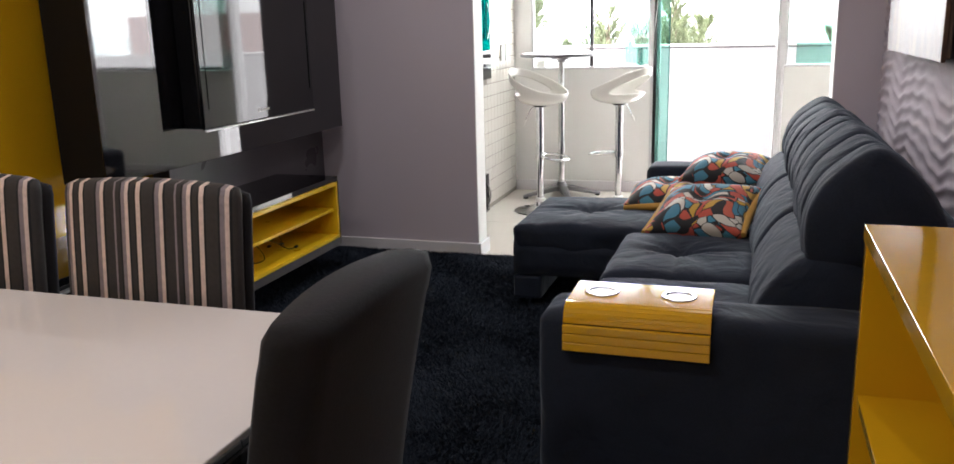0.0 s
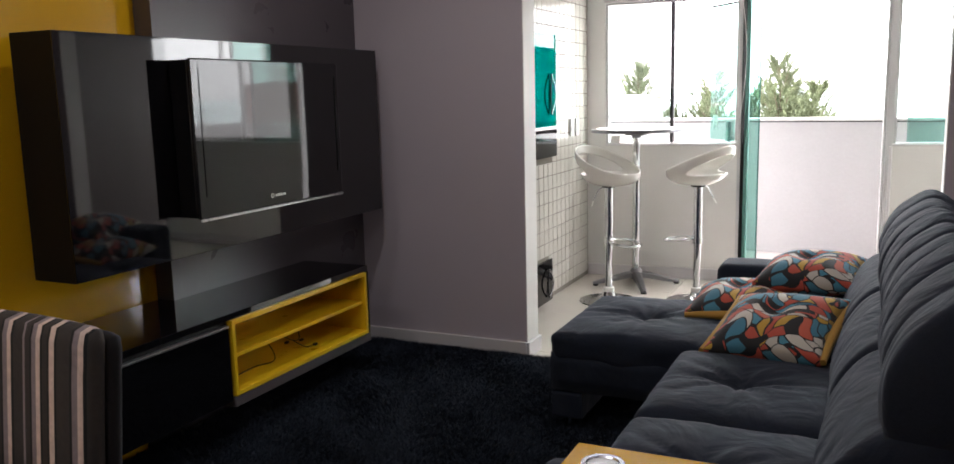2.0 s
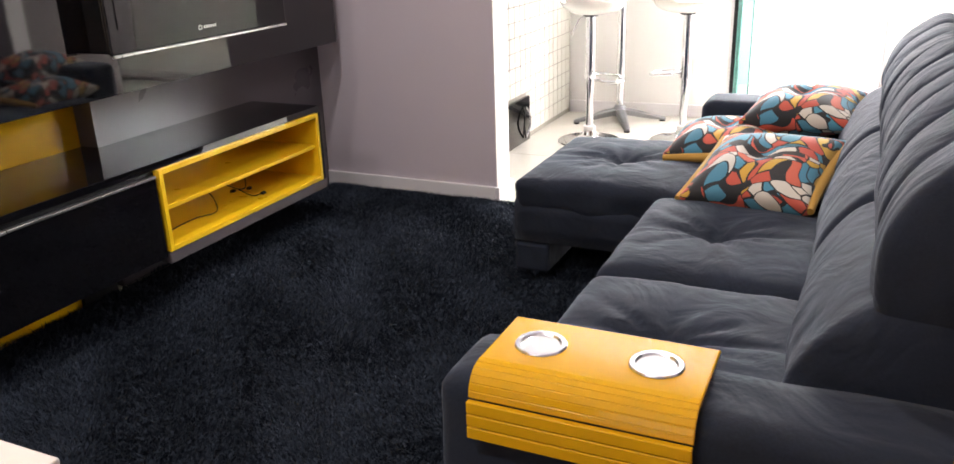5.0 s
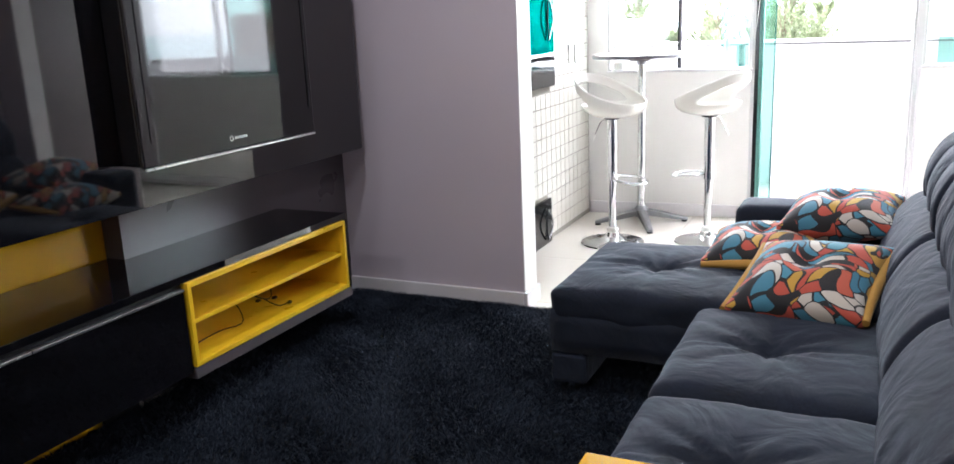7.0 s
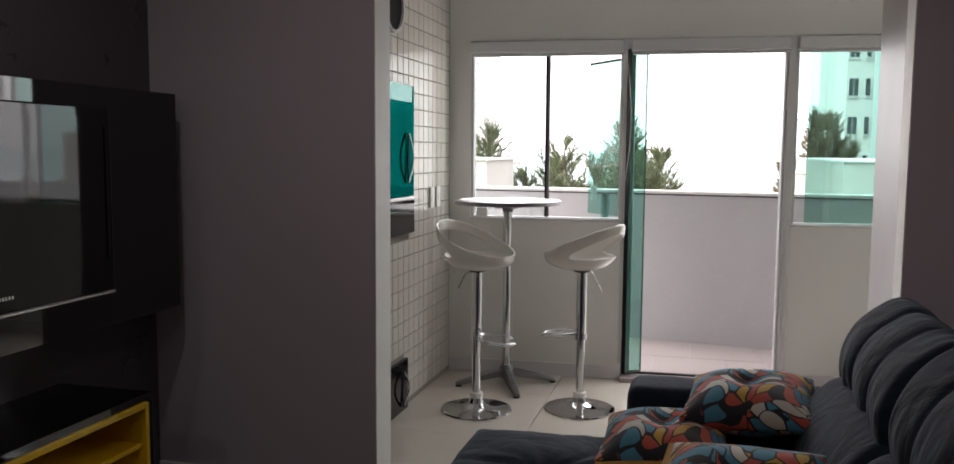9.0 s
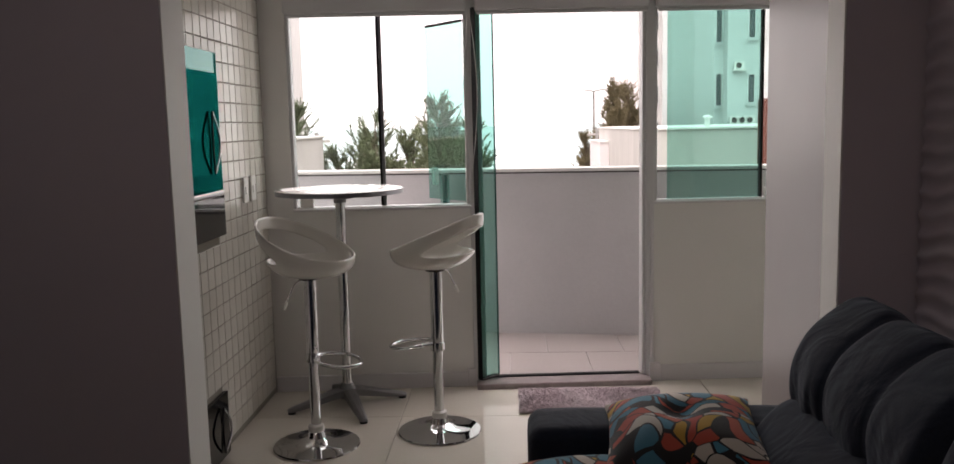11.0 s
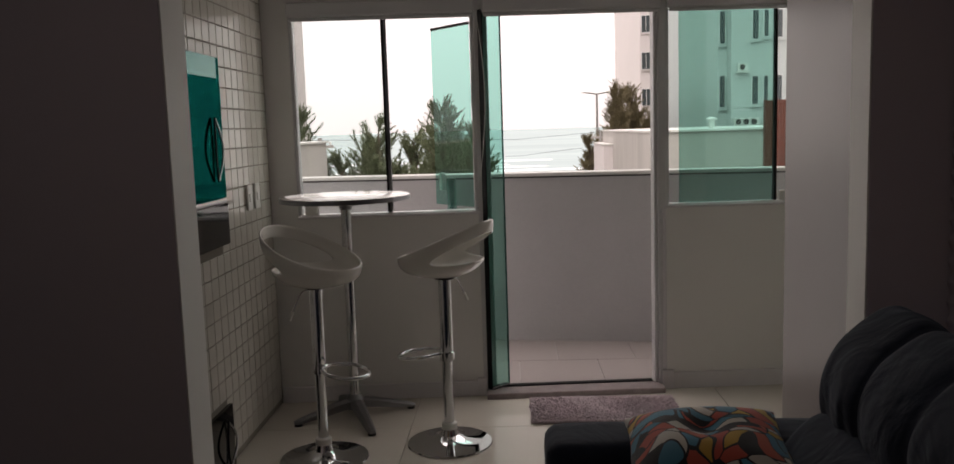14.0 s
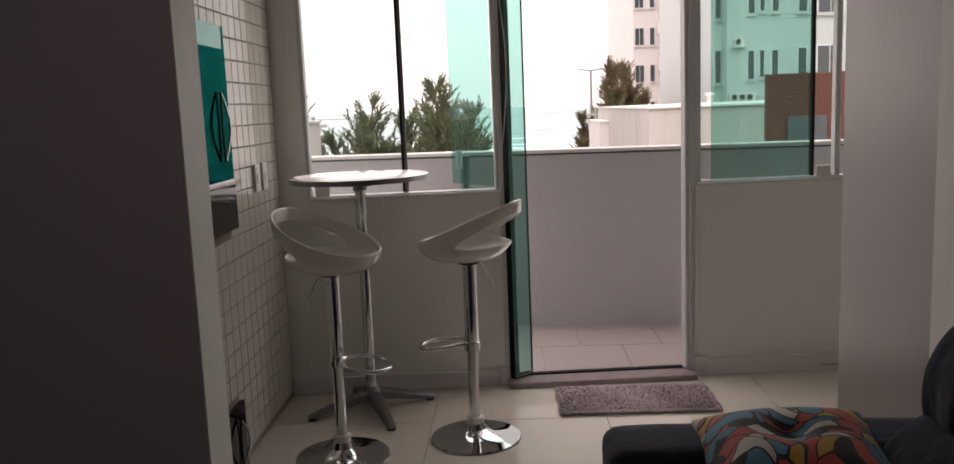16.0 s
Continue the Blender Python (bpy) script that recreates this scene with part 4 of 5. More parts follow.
def bar_stool(label):
    """Faces +x; its origin is on the floor under the pole."""
    s = thing("bar_stool", label, "stool", group="bar stools at the round table")
    lathe("base", [(0, 0.0), (0.193, 0.0), (0.197, 0.004), (0.194, 0.010), (0.15, 0.016), (0.08, 0.026), (0.045, 0.045), (0.034, 0.075), (0, 0.08)], CHROME, s, "domed chrome base plate", n=64)
    lathe("boot", [(0.03, 0.07), (0.036, 0.072), (0.036, 0.098), (0.028, 0.104), (0, 0.104)], SOCKET, s, "translucent plastic sleeve")
    lathe("lower_pole", [(0, 0.09), (0.0235, 0.09), (0.0235, 0.40), (0, 0.40)], CHROME, s)
    lathe("upper_pole", [(0, 0.40), (0.028, 0.40), (0.0285, 0.41), (0.0285, 0.78), (0, 0.78)], CHROME, s)
    ring = [(0.03 + 0.105 * (1 - math.cos(a)), 0.095 * math.sin(a), 0.415 + 0.012 * math.cos(a)) for a in np.linspace(0, 2 * math.pi, 40, endpoint=False)]
    tube("footrest", ring, 0.0085, CHROME, s, "chrome loop footrest", n=10, closed=True)
    lathe("footrest_clamp", [(0.029, 0.395), (0.034, 0.397), (0.034, 0.435), (0.029, 0.437)], CHROME, s)
    tube("lever", smoothed([(0, -0.02, 0.775), (-0.02, -0.07, 0.77), (-0.035, -0.10, 0.72), (-0.05, -0.115, 0.675)]), 0.004, CHROME, s, "thin height lever", n=8)
    tube("lever_grip", [(-0.045, -0.111, 0.69), (-0.056, -0.119, 0.655)], 0.0065, SOCKET, s, n=8)
    bm = bmesh.new()
    lathe("mount", [(0, 0.772), (0.045, 0.774), (0.048, 0.784), (0, 0.79)], BLACK, s)
    na, nr, top_a, mid_t, half_t = 72, 26, 1.45, 0.745, 0.15

    def shell(a, t):
        back = 0.5 + 0.5 * math.cos(a)
        rr = math.sin(min(1.0, t * 1.06) * math.pi / 2) ** 0.9
        rim = 0.085 + 0.175 * back ** 1.25
        return Vector((-0.205 * rr * math.cos(a) - 0.025 * back * t ** 2, 0.20 * rr * math.sin(a), 0.788 + rim * t ** 2.3))

    def inside(a, t):
        return (a / top_a) ** 2 + ((t - mid_t) / half_t) ** 2

    at = [[(2 * math.pi * i / na - math.pi, (j + 1) / nr) for j in range(nr)] for i in range(na)]

    def cut(i, j):
        p, q = at[i][j], at[(i + 1) % na][j + 1]
        a = p[0] + math.pi / na
        return 0 <= j < nr - 1 and inside(a, (p[1] + q[1]) / 2) < 1

    vs = []
    for i in range(na):
        row = []
        for j in range(nr):
            a, t = at[i][j]
            near = [cut((i - p) % na, j - q) for p in (0, 1) for q in (0, 1) if 0 <= j - q < nr - 1]
            if any(near) and not all(near):
                k = 1 / math.sqrt(inside(a, t))
                a, t = a * k, mid_t + (t - mid_t) * k
            row.append(bm.verts.new(shell(a, t)))
        vs.append(row)
    centre = bm.verts.new((0, 0, 0.788))
    for i in range(na):
        k = (i + 1) % na
        bm.faces.new((centre, vs[i][0], vs[k][0]))
        for j in range(nr - 1):
            if not cut(i, j):
                bm.faces.new((vs[i][j], vs[i][j + 1], vs[k][j + 1], vs[k][j]))
    seat = part("seat", bm, ABS, s, "glossy white moulded bucket seat with an oval hole in its back", smooth=True)
    so = seat.modifiers.new("thickness", "SOLIDIFY")
    so.thickness, so.offset = 0.011, 0
    sb = seat.modifiers.new("rounding", "SUBSURF")
    sb.levels = sb.render_levels = 1
    return s


stool = bar_stool("white glossy bar stool on chrome, its back to the tiled wall")
stool.matrix_world = pose(-1.155, 6.22, 0, 0, 0, -22)
stool2 = copy_thing(stool, pose(-0.605, 6.39, 0, 0, 0, 158))
tagged(stool2, "white glossy bar stool on chrome, its back to the balcony door")

# ---- on the tiled wall ----
oven = thing("wall_oven", "dark mirror-glass built-in oven, green reflection in its colour, curved lens-shaped handle", "oven")
TX = -1.555
box("upper_glass", TX, TX + 0.02, 5.60, 6.265, 1.18, 1.78, OVENGLASS, oven, bevel=0.002)
box("lower_glass", TX, TX + 0.024, 5.60, 6.265, 0.977, 1.155, GLOSSBLACK, oven, bevel=0.002)
box("middle_trim", TX, TX + 0.022, 5.60, 6.265, 1.158, 1.177, STEEL, oven)
# a thin sheet that paints the pale reflection on the upper glass
box("reflection_strip", TX + 0.0205, TX + 0.024, 5.60, 6.22, 1.69, 1.778, OVENREFLECTION, oven, bevel=0.0)


def lens_handle(parent, y, z0, z1, w=0.045, x=TX + 0.03):
    zs = np.linspace(z0, z1, 18)
    for s, mt in ((1, CHROME), (-1, BLACK)):
        tube("handle", [(x + 0.012 * math.sin(math.pi * (z - z0) / (z1 - z0)), y + s * w * math.sin(math.pi * (z - z0) / (z1 - z0)), z) for z in zs], 0.005, mt, parent, "curved metal handle", n=8)


lens_handle(oven, 6.15, 1.255, 1.522, 0.045)
low = thing("floor_vent_panel", "black glass drawer panel with a curved handle near the floor", "drawer")
box("panel", TX, TX + 0.02, 5.56, 6.165, 0.0, 0.282, GLOSSBLACK, low, bevel=0.002)
lens_handle(low, 6.07, 0.03, 0.23, 0.055)
for y in (6.632, 6.752):
    sw = thing("wall_socket", "white plastic double socket plate on the tiled wall", "socket", group="sockets on the tiled wall")
    box("plate", TX, TX + 0.012, y - 0.037, y + 0.037, 1.087, 1.213, SOCKET, sw, bevel=0.005, seg=2)
    box("insert", TX + 0.012, TX + 0.015, y - 0.02, y + 0.02, 1.128, 1.168, SOCKET, sw)
clock = thing("wall_clock", "round dark wall clock with a pale rim on the tiled wall", "clock")
cm = Matrix.Translation((TX, 5.95, 2.17)) @ Matrix.Rotation(radians(90), 4, "Y")
lathe("rim", [(0.125, 0.0), (0.14, 0.005), (0.14, 0.03), (0.125, 0.03), (0.125, 0.0)], ALUWHITE, clock, m=cm)
lathe("face", [(0, 0.018), (0.1245, 0.018), (0.1245, 0.0), (0, 0)], BLACK, clock, m=cm)
# rings round the unseen lamps: the table pair is assumed, the rest added
for lx, ly in ((-1.5, 1.25), (-0.6, 1.25), (-1.4, 3.6), (0.1, 3.6), (-0.5, -0.5)):
    dl = thing("downlight", "small round white ring of an unseen, assumed ceiling light", "lamp", pose(lx, ly, 0), group="ceiling downlights")
    lathe("ring", [(0.048, 2.598), (0.062, 2.592), (0.064, 2.599)], SOCKET, dl)

# ---- rug and door mat ----


def pile(name, x0, x1, y0, y1, z, count, height, width, mat, label, seed, ragged=0.012):
    rng = np.random.default_rng(seed)
    x, y = rng.uniform(x0, x1, count), rng.uniform(y0, y1, count)
    edge = np.minimum(np.minimum(x - x0, x1 - x), np.minimum(y - y0, y1 - y))
    flow = 2.2 * np.sin(x * 3.1 + 1.3 * np.sin(y * 2.3)) + 2.0 * np.sin(y * 3.7 + 1.1 * np.sin(x * 4.1)) + 1.2 * np.sin((x + y) * 9) + rng.normal(0, 1.2, count)
    lean = height * (0.55 + 0.35 * rng.random(count))
    h = height * rng.uniform(0.65, 1.1, count) * np.where(edge < 0.03, 0.7, 1.0)
    dx, dy = np.cos(flow) * lean, np.sin(flow) * lean
    a = rng.uniform(0, np.pi, count)
    wx, wy = np.cos(a) * width / 2, np.sin(a) * width / 2
    base = np.stack([x, y, np.full(count, z)], -1)
    w = np.stack([wx, wy, np.zeros(count)], -1)
    mid = base + np.stack([dx * 0.35, dy * 0.35, h * 0.7], -1)
    tip = base + np.stack([dx, dy, h], -1)
    verts = np.stack([base - w, base + w, mid + w * 0.8, mid - w * 0.8, tip], 1).reshape(-1, 3)
    k = np.arange(count)[:, None] * 5
    faces = (k + np.array([[0, 1, 2, 3]])).tolist() + (k + np.array([[3, 2, 4]])).tolist()
    me = bpy.data.meshes.new(name)
    me.from_pydata(verts.tolist(), [], faces)
    me.materials.append(mat)
    return me


rug = thing("rug", "deep-pile black shag rug with a blue sheen", "rug")
box("backing", -2.17, 0.30, 1.45, 4.855, 0.0, 0.012, RUGMAT, rug, bevel=0.003)
tagged(new("shag", pile("shag", -2.18, 0.31, 1.44, 4.865, 0.008, 260000, 0.030, 0.0045, RUGMAT, "", 4)), kind="stuff").parent = rug
dm = thing("door_mat", "mauve chenille bobble door mat on the tiles", "mat", pose(0, 0, 0))
box("backing", -0.215, 0.52, 6.63, 6.99, 0.0, 0.008, MATPILE, dm, bevel=0.002)
tagged(new("shag", pile("shag", -0.22, 0.525, 6.62, 7.0, 0.006, 26000, 0.016, 0.008, MATPILE, "", 5)), kind="stuff").parent = dm

# ---- balcony ----
structure("balcony_slab", [(-2.6, 3.6, 7.43, 8.75, -0.25, 0.02)], CONCRETE, "concrete balcony slab", m=TURNED)
structure("parapet", [(-2.6, 3.6, 8.19, 8.33, -0.2, 1.115)], PARAPET, "grey textured balcony parapet", m=SKEWED)
structure("parapet_joint", [(-2.6, 3.6, 8.187, 8.335, 1.115, 1.126)], DARKLINE, "dark joint under the coping", m=SKEWED)
structure("parapet_coping", [(-2.6, 3.6, 8.175, 8.35, 1.126, 1.148)], CAP, "pale stone coping", 0.003, SKEWED)
structure("balcony_end", [(-2.72, -2.6, 7.43, 8.33, 0, 1.125), (3.6, 3.72, 7.43, 8.33, 0, 1.125)], PARAPET, "grey balcony side wall")
structure("balcony_ceiling", [(-2.6, 3.6, 7.43, 8.0, 2.72, 2.85)], CONCRETE, "concrete slab of the flat above")
bp = thing("balcony_post", "short green-tinted glass clamp post standing on the balcony", "post")
box("post", -0.71, -0.65, 8.10, 8.16, 0.02, 1.13, GREENGLASS, bp, bevel=0.004)
box("core", -0.695, -0.665, 8.115, 8.145, 0.02, 1.12, GLASSEDGE, bp, bevel=0.004)

# ---- outside, six metres below the eye ----
indoors = set(scene.objects)
GZ = -4.6
structure("ground", [(-900, 900, 8.5, 118, GZ - 1, GZ)], GROUND, "scrubby sandy ground")
structure("beach_sand", [(-900, 900, 96, 124, GZ - 0.5, GZ + 0.04)], SAND, "pale beach sand")
structure("water", [(-4000, 4000, 118, 4500, GZ - 1.2, GZ + 0.07)], WATER, "hazy green-grey sea")


def surf():
    rng = np.random.default_rng(8)
    bm = bmesh.new()
    for row, y in enumerate((121, 126, 133, 142, 158, 185)):
        x = -160.0
        while x < 200:
            L, wd = rng.uniform(14, 60), rng.uniform(0.8, 2.6)
            if rng.random() < 0.8 - row * 0.1:
                n = 10
                lo = [bm.verts.new((x + L * k / n, y + 1.5 * math.sin((x + L * k / n) * 0.05), GZ + 0.1)) for k in range(n + 1)]
                hi = [bm.verts.new((x + L * k / n, y + 1.5 * math.sin((x + L * k / n) * 0.05) + wd * math.sin(math.pi * k / n) + 0.1 * rng.random(), GZ + 0.25)) for k in range(n + 1)]
                for k in range(n):
                    bm.faces.new((lo[k], lo[k + 1], hi[k + 1], hi[k]))
            x += L + rng.uniform(0, 20)
    return tagged(part("sea_foam", bm, FOAM, None, "white lines of surf"), kind="stuff")


surf()


def conifer(label, seed, height, spread, mat, m):
    """A casuarina: a leaning trunk, limbs and drooping feathery sprays."""
    rng = random.Random(seed)
    t = thing("casuarina_tree", label, "tree", m)
    bm = bmesh.new()
    trunk = [Vector((0.25 * math.sin(3 * u + seed) * u, 0.2 * math.sin(2 * u) * u, height * u * 0.95)) for u in [k / 8 for k in range(9)]]
    add_tube(bm, trunk, [0.20 * (1 - 0.9 * k / 8) * height / 7 for k in range(9)], 7)
    V, F = [], []

    def plume(p, d, L):
        """A feathery twig: thin blades set along it, each pointing outwards and up."""
        for k in range(26):
            v = k / 25
            q = p + d * L * v - Vector((0, 0, 0.08 * L * v * v))
            e = (d + Vector((rng.gauss(0, 0.45), rng.gauss(0, 0.45), rng.gauss(0.1, 0.35)))).normalized() * L * 0.30 * (1.2 - 0.7 * v)
            s = e.cross(Vector((rng.gauss(0, 1), rng.gauss(0, 1), rng.gauss(0, 1)))).normalized() * 0.016
            i = len(V)
            V.extend([q - s, q + s, q + e])
            F.append((i, i + 1, i + 2))

    tops = [(trunk[-1], 1.0)] + [(trunk[3] + Vector((math.cos(a), math.sin(a), 0)) * spread * rng.uniform(0.45, 0.75) + Vector((0, 0, height * rng.uniform(0.25, 0.48))), 0.6)
                                 for a in (seed * 1.3, seed * 1.3 + 2.2, seed * 1.3 + 4.1)]
    for top, share in tops:
        foot = trunk[1]
        add_tube(bm, [foot, foot.lerp(top, 0.5) + Vector((0, 0, -0.2)), top], [0.09, 0.05, 0.015], 5)
        for k in range(int(64 * share * height / 7)):
            u = rng.uniform(0.12, 1.0)
            base = foot.lerp(top, u)
            a = rng.uniform(0, 2 * math.pi)
            R = spread * share * (1.04 - u) ** 0.65 * rng.uniform(0.45, 1.1) + 0.12
            d = Vector((math.cos(a), math.sin(a), 0.45 + 0.9 * u + rng.uniform(-0.1, 0.4))).normalized()
            add_tube(bm, [base, base + d * R * 0.6, base + d * R + Vector((0, 0, 0.08 * R))], [0.03, 0.018, 0.006], 3)
            for w in range(1, 15):
                v = w / 14
                p = base + d * R * v + Vector((0, 0, 0.08 * R * v * v))
                e = (d * 0.8 + Vector((rng.gauss(0, 0.5), rng.gauss(0, 0.5), rng.uniform(0.1, 0.9)))).normalized()
                plume(p, e, rng.uniform(0.3, 0.62) * height / 7)
    part("trunk", bm, BARK, t, "rough grey-brown trunk and limbs")
    me = bpy.data.meshes.new("crown")
    me.from_pydata([tuple(v) for v in V], [], F)
    link_mesh("crown", me, mat, t, "feathery uneven crown of fine needles")
    return t


green = "feathery dark green casuarina tree near the beach"
for i, (x, y, h, s) in enumerate(((-8.4, 34, 6.9, 2.0), (-5.2, 33, 6.5, 2.3), (-3.9, 34.5, 5.9, 2.4), (-2.3, 30, 6.9, 2.0), (-1.3, 31.5, 6.1, 1.8), (-6.5, 38, 5.6, 2.1), (-12.0, 34, 6.0, 2.4), (-3.1, 32, 5.4, 2.2), (-4.7, 31, 5.1, 2.2), (-7.0, 33, 4.9, 2.0))):
    conifer(green, 11 + i, h, s, LEAF, pose(x, y, GZ))
for i, (x, y, h, s) in enumerate(((5.7, 52, 8.3, 1.9), (4.5, 54, 5.4, 1.5), (7.4, 56, 8.2, 2.2))):
    conifer("brownish casuarina tree beside the apartment building", 31 + i, h, s, LEAFBROWN, pose(x, y, GZ))


def facade(b, x0, y0, dx, dy, width, z0, rows, pitch, wins, mat_wall, first=1.0):
    """Windows set in a wall that runs from (x0, y0) along (dx, dy)."""
    nx, ny = dy, -dx
    ang = math.degrees(math.atan2(dy, dx))
    for r in range(rows):
        for (u, w, h, zo) in wins:
            wd = new("window")
            wd.parent = b
            wd.matrix_basis = pose(x0 + dx * u, y0 + dy * u, z0 + first + r * pitch + zo, 0, 0, ang)
            box("frame", -w / 2 - 0.035, w / 2 + 0.035, -0.05, 0.02, -0.035, h + 0.035, ALUWHITE, wd, bevel=0)
            box("pane", -w / 2, w / 2, -0.065, -0.052, 0, h, DARKWIN, wd, bevel=0)
            if w > 0.4:
                box("mullion", -0.014, 0.014, -0.085, -0.066, 0, h, ALUWHITE, wd, bevel=0)
            box("sill", -w / 2 - 0.1, w / 2 + 0.1, -0.16, -0.051, -0.14, -0.061, mat_wall, wd, bevel=0)


far = thing("apartment_building", "tall pale rendered apartment building with small windows and balconies", "building")
boxes("wall", [(10.6, 14.25, 75, 92, GZ, 27), (14.25, 24, 73.2, 92, GZ, 27)], BLDPINK, far)
for r in range(8):
    z = GZ + 2.55 + r * 3.0
    bal = boxes("balcony", [(12.6, 14.2, 74.0, 74.95, z - 0.15, z + 0.9)], BLDPINK, far)
    boxes("balcony_door", [(12.75, 14.1, 74.9, 74.99, z + 0.95, z + 2.45)], DARKWIN, bal)
facade(far, 10.6, 75, 1, 0, 4, GZ, 8, 3.0, [(0.5, 0.7, 1.35, 0.56), (1.55, 0.35, 1.35, 0.56)], BLDPINK)
facade(far, 14.25, 73.2, 1, 0, 6, GZ, 8, 3.0, [(0.55, 0.5, 1.5, 0.5)], BLDPINK)
near = thing("apartment_building", "white tiled apartment building with narrow windows and air conditioners", "building")
boxes("wall", [(10.1, 30, 43.5, 58, GZ, 24), (9.65, 10.1, 44.3, 58, GZ, 24)], BLDTILE, near)
bm = bmesh.new()
for k in range(150):
    z = GZ + 0.2 + k * 0.19
    if z < 24:
        add_box(bm, 10.11, 29.9, 43.485, 43.5, z, z + 0.17)
tagged(part("tile_courses", bm, BLDTILE, near, "rows of white facade tiles"), kind="stuff")
facade(near, 10.1, 43.48, 1, 0, 12, GZ, 8, 3.0, [(1.1, 0.27, 1.3, -0.2), (1.6, 0.19, 1.2, -0.1), (2.2, 0.27, 1.25, -0.15), (3.45, 0.36, 1.35, -0.2), (4.7, 1.1, 1.5, -0.3)], BLDTILE)
facade(near, 9.65, 44.3, 1, 0, 1, GZ, 8, 3.0, [(0.22, 0.25, 1.5, -0.3)], BLDTILE)


def aircon(x, y, z, shelf=True):
    a = thing("air_conditioner", "beige outdoor air conditioner unit on the tiled facade", "air conditioner", pose(x, y, z) @ Matrix.Diagonal((0.6, 0.8, 0.62, 1)), group="outdoor air conditioners")
    box("casing", -0.35, 0.35, -0.3, 0, 0, 0.55, CAP, a, bevel=0.02)
    lathe("fan_grille", [(0, 0), (0.2, 0), (0.22, 0.012), (0.22, 0.0)], DARKLINE, a, n=20, m=Matrix.Translation((-0.08, -0.302, 0.28)) @ Matrix.Rotation(radians(90), 4, "X"))
    if shelf:
        box("ledge", -0.5, 0.5, -0.42, 0.0, -0.12, -0.02, CAP, a, bevel=0.01)


aircon(10.6, 43.45, 3.75)
aircon(10.6, 43.45, 9.75)
for k in range(3):
    aircon(10.4 + 0.36 * k, 43.35, 1.22, False)
wallb = thing("boundary_building", "low white building with a rain-stained wall", "building")
boxes("wall", [(3.91, 12.5, 28.5, 42, GZ, 1.16)], OLDWALL, wallb)
boxes("coping", [(3.88, 12.55, 28.42, 42.05, 1.16, 1.22)], CAP, wallb)
wallc = thing("garden_wall", "pale smooth boundary wall with a sloping top", "wall")
boxes("wall", [(3.53, 6.0, 38, 42.2, GZ, 0.60)], BLDPINK, wallc)
boxes("ridge", [(3.50, 6.0, 37.95, 42.2, 0.60, 0.66)], CAP, wallc)
chim = thing("chimney_vent", "small white mushroom vent on the flat roof", "vent", pose(5.98, 29.6, 1.22))
lathe("stack", [(0, 0), (0.09, 0), (0.09, 0.26), (0, 0.26)], CAP, chim, n=20)
lathe("cap", [(0, 0.26), (0.16, 0.26), (0.16, 0.31), (0.05, 0.36), (0, 0.36)], CAP, chim, n=20)
brickb = thing("brick_wall", "red brick boundary wall with a grey shutter", "wall")
boxes("wall", [(5.52, 14.0, 22.4, 22.55, GZ, 1.88)], BRICK, brickb)
bm = bmesh.new()
for k in range(68):
    z = 1.81 - k * 0.075
    for j in range(28):
        x = 5.53 + j * 0.23 + (0.115 if k % 2 else 0)
        if x < 11.8:
            add_box(bm, x, x + 0.215, 22.385, 22.4, z, z + 0.062)
tagged(part("brick_courses", bm, BRICK, brickb, "rows of red bricks"), kind="stuff")
box("shutter", 5.98, 6.85, 22.33, 22.38, -1.6, 0.92, DARKWIN, brickb)
left = thing("low_house", "low white plank-walled building with a flat roof", "building", pose(-0.68, 0, 0.22))
boxes("wall", [(-14, -5.35, 25.5, 29, GZ, 0.93)], OLDWALL, left)
bm = bmesh.new()
for k in range(30):
    add_box(bm, -13.9 + k * 0.285, -13.63 + k * 0.285, 25.47, 25.5, GZ, 0.9)
tagged(part("boards", bm, OLDWALL, left, "upright weathered boards"), kind="stuff")
boxes("roof", [(-14.1, -5.28, 25.4, 29.1, 0.93, 0.99)], CAP, left)
ltall = thing("far_tower", "pale apartment tower seen past the window edge", "building")
boxes("wall", [(-21.5, -13.0, 46, 56, GZ, 14)], BLDPINK, ltall)
for r in range(6):
    boxes("balcony", [(-12.99, -12.75, 46, 50, GZ + 2 + r * 3, GZ + 2.9 + r * 3)], BLDPINK, ltall)


terrace = thing("terrace_house", "beige rooftop storey with a railing", "building")
boxes("wall", [(-16, -10.2, 40, 45, GZ, 1.75)], CAP, terrace)
boxes("rail", [(-16, -10.2, 40, 40.06, 2.15, 2.2)] + [(-10.3 - 0.25 * k, -10.25 - 0.25 * k, 40, 40.05, 1.75, 2.15) for k in range(12)], CONCRETE, terrace)


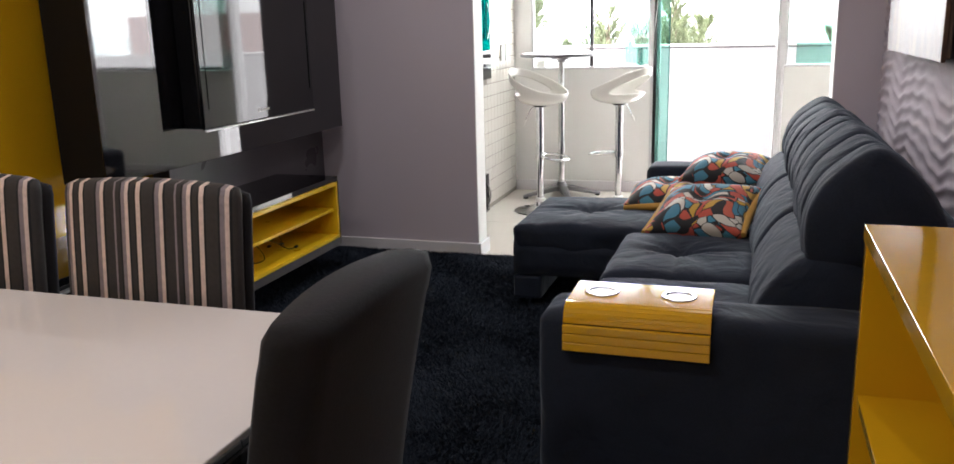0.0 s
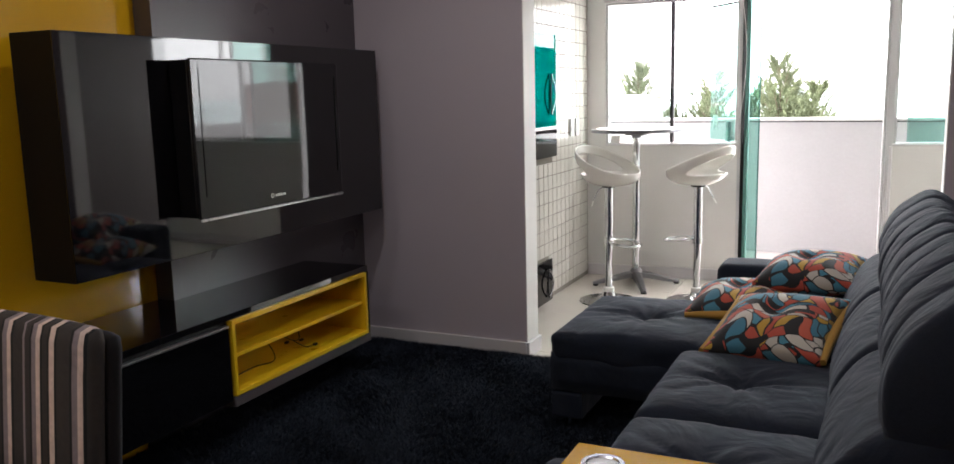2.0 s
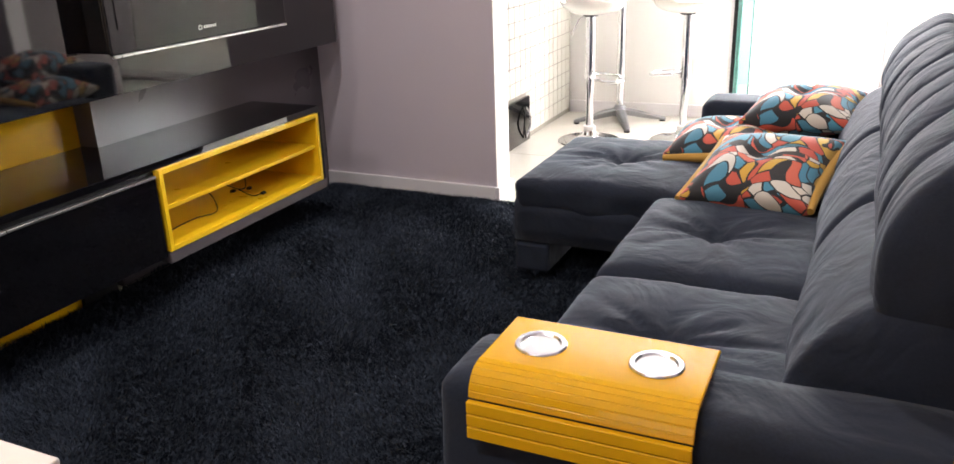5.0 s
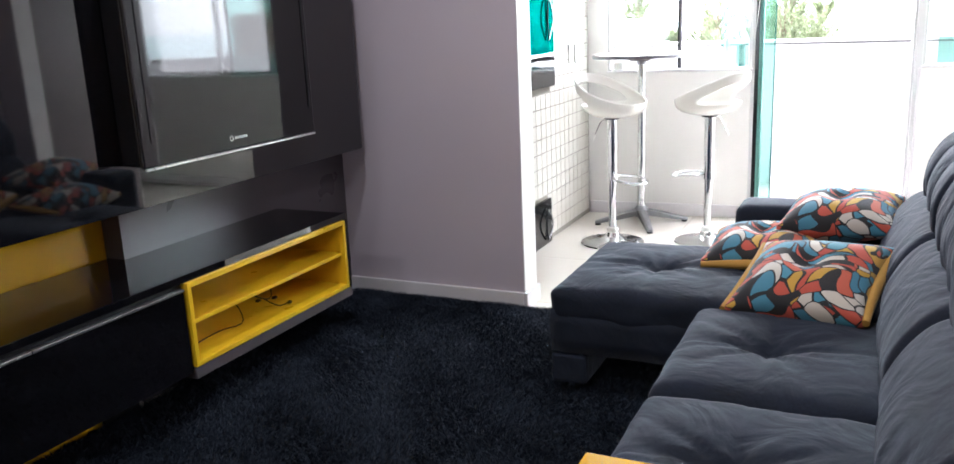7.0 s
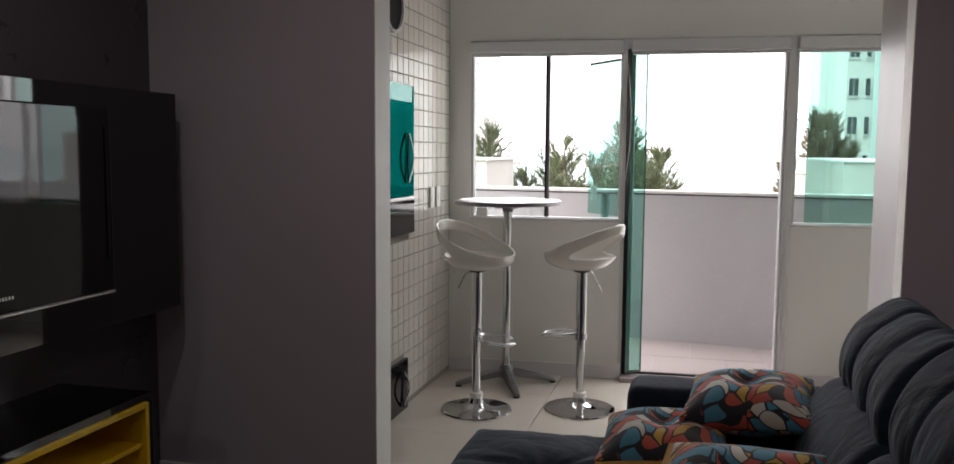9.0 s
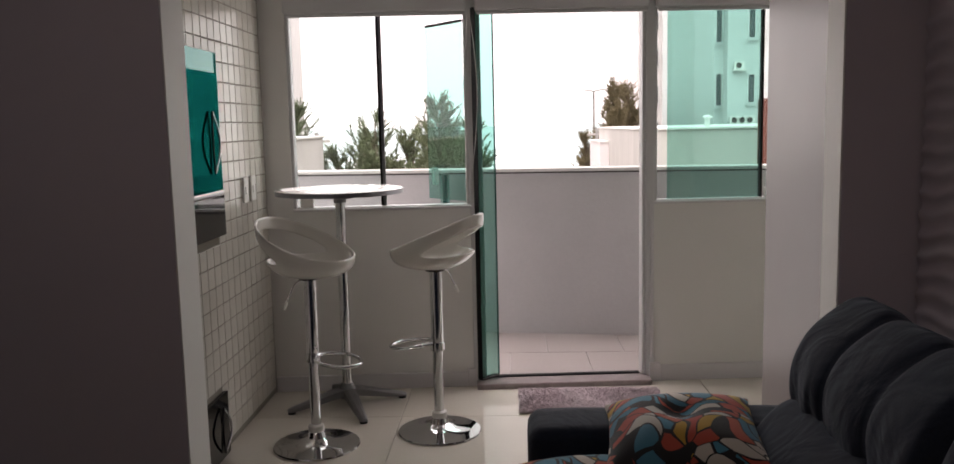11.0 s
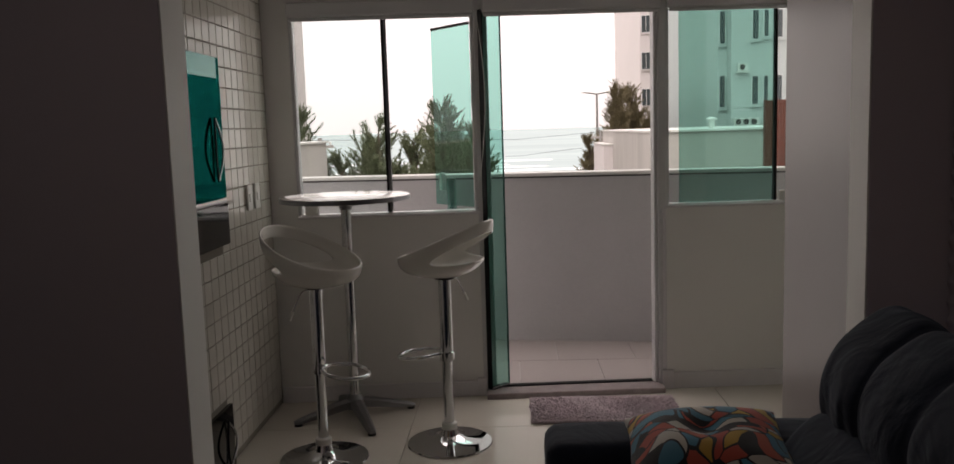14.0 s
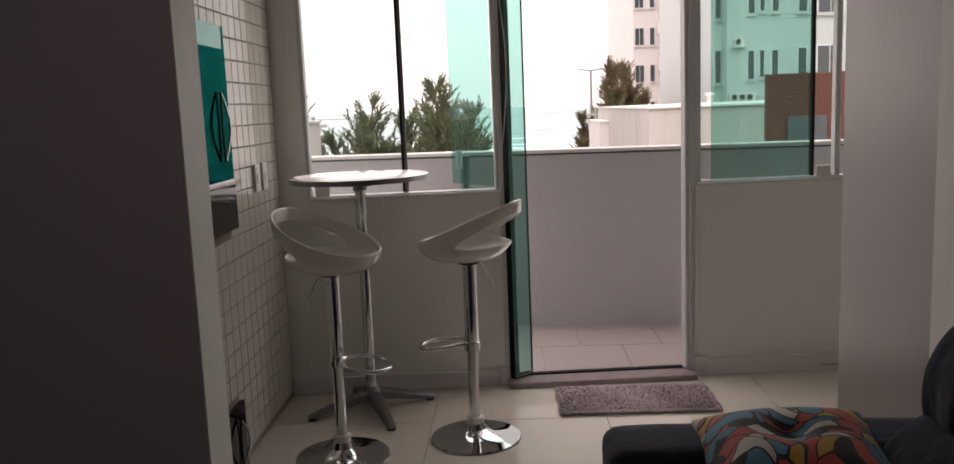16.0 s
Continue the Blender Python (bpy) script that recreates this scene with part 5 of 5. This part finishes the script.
def utility_pole(x, y, top, label, lamp=False):
    u = thing("utility_pole", label, "pole", pose(x, y, GZ))
    h = top - GZ
    tube("pole", [(0, 0, 0), (0, 0, h * 0.5), (0, 0, h)], [0.13, 0.11, 0.07] if not lamp else [0.12, 0.09, 0.07], OLDCONCRETE, u, n=10)
    if lamp:
        tube("lamp_arm", [(-0.7, 0, h + 0.12), (-0.3, 0, h + 0.05), (0, 0, h), (0.3, 0, h + 0.05), (0.7, 0, h + 0.12)], 0.05, OLDCONCRETE, u, n=6)
        for s in (-1, 1):
            box("lamp_head", s * 0.75 - 0.2, s * 0.75 + 0.2, -0.08, 0.08, h + 0.08, h + 0.16, CAP, u, bevel=0.02)
    else:
        box("crossarm", -0.45, 0.45, -0.05, 0.05, h - 0.35, h - 0.25, CONCRETE, u)
        for s in (-0.35, 0, 0.35):
            lathe("insulator", [(0, 0), (0.04, 0.02), (0.03, 0.1), (0, 0.12)], CAP, u, n=10, m=Matrix.Translation((s, 0, h - 0.25)))
        box("equipment", -0.22, 0.22, -0.2, -0.06, h - 2.2, h - 1.7, CONCRETE, u)
    return u


utility_pole(-6.67, 31.0, 1.3, "grey concrete utility pole with a crossarm and insulators")
utility_pole(4.07, 44.5, 1.15, "grey concrete utility pole beside the garden wall")
utility_pole(5.08, 56.0, 3.35, "slender street lamp pole with two arms", True)
for z, y in ((1.22, 31.0), (0.55, 31.2)):
    w = thing("overhead_wire", "thin dark overhead power line", "cable", group="overhead power lines")
    tube("wire", [(-30, y, z + 0.4), (-18, y, z - 0.05), (-6.67, y, z), (0, y + 6, z - 0.25), (4.07, 44.5, z - 0.1), (25, 50, z)], 0.006, RUBBER, w, n=5)

# the whole district lies a little lower against the flat's floor
for ob in set(scene.objects) - indoors:
    if ob.parent is None:
        ob.location += Vector((0.0, 0.03, 0.02))

# ---- pieces: tiles of wall, floor and balcony ----


def piece_mesh(name, sx, sy, sz, bevel, mat):
    bm = bmesh.new()
    add_box(bm, 0, sx, 0, sy, 0, sz, bevel)
    me = bpy.data.meshes.new(name)
    bm.to_mesh(me)
    bm.free()
    me.materials.append(mat)
    return me


tiled = tagged(new("wall_tiles"), "cream glazed tile wall with dark joints", kind="structure")
TW, TH = 0.0857, 0.0905
wt = piece_mesh("wall_tile", 0.009, TW - 0.006, TH - 0.005, 0.0018, WALLTILE)
rest = bmesh.new()
count = 0
for r in range(28):
    for c in range(23):
        y, z = 5.045 + c * TW, 0.03 + r * TH
        if z + TH > 2.6 or (5.60 < y + TW / 2 < 6.265 and 0.977 < z + TH / 2 < 1.78) or (5.56 < y + TW / 2 < 6.165 and z + TH / 2 < 0.282):
            continue
        if 6 <= c and 9 <= r < 24:
            t = new("tile", wt)
            t.location, t.parent = (-1.567, y + 0.002, z + 0.002), tiled
            count += 1
        else:
            add_box(rest, -1.567, -1.558, y + 0.002, y + TW - 0.004, z + 0.002, z + TH - 0.003)
tagged(part("further_tiles", rest, WALLTILE, tiled), kind="stuff")
floor = tagged(new("floor"), "polished cream porcelain tile floor", kind="structure")
FT = 0.80
ft = piece_mesh("floor_tile", FT - 0.003, FT - 0.003, 0.012, 0.0012, PORCELAIN)
for i in range(7):
    for j in range(12):
        x, y = -2.43 + 0.04 + i * FT - 0.02, -1.72 + 0.02 + j * FT - 0.5
        if y + FT > 7.43 + FT or x > 2.6 or (x > 1.0 and y < 4.3):
            continue
        t = new("tile", ft)
        t.location, t.parent = (x, y, -0.012), floor
balc = tagged(new("balcony_floor"), "mauve ceramic balcony tiles with pale joints", kind="structure")
structure("balcony_grout", [(-2.6, 3.6, 7.44, 8.74, 0.02, 0.026)], CAP, "pale grout", m=TURNED)
bt_me = piece_mesh("balcony_tile", 0.466, 0.466, 0.010, 0.001, BALCTILE)
for j in range(3):
    for i in range(14):
        t = new("tile", bt_me)
        t.location, t.parent = (-2.85 + i * 0.47 + (0 if j % 2 else 0.235), 7.19 + j * 0.47 + 0.002, 0.022), balc
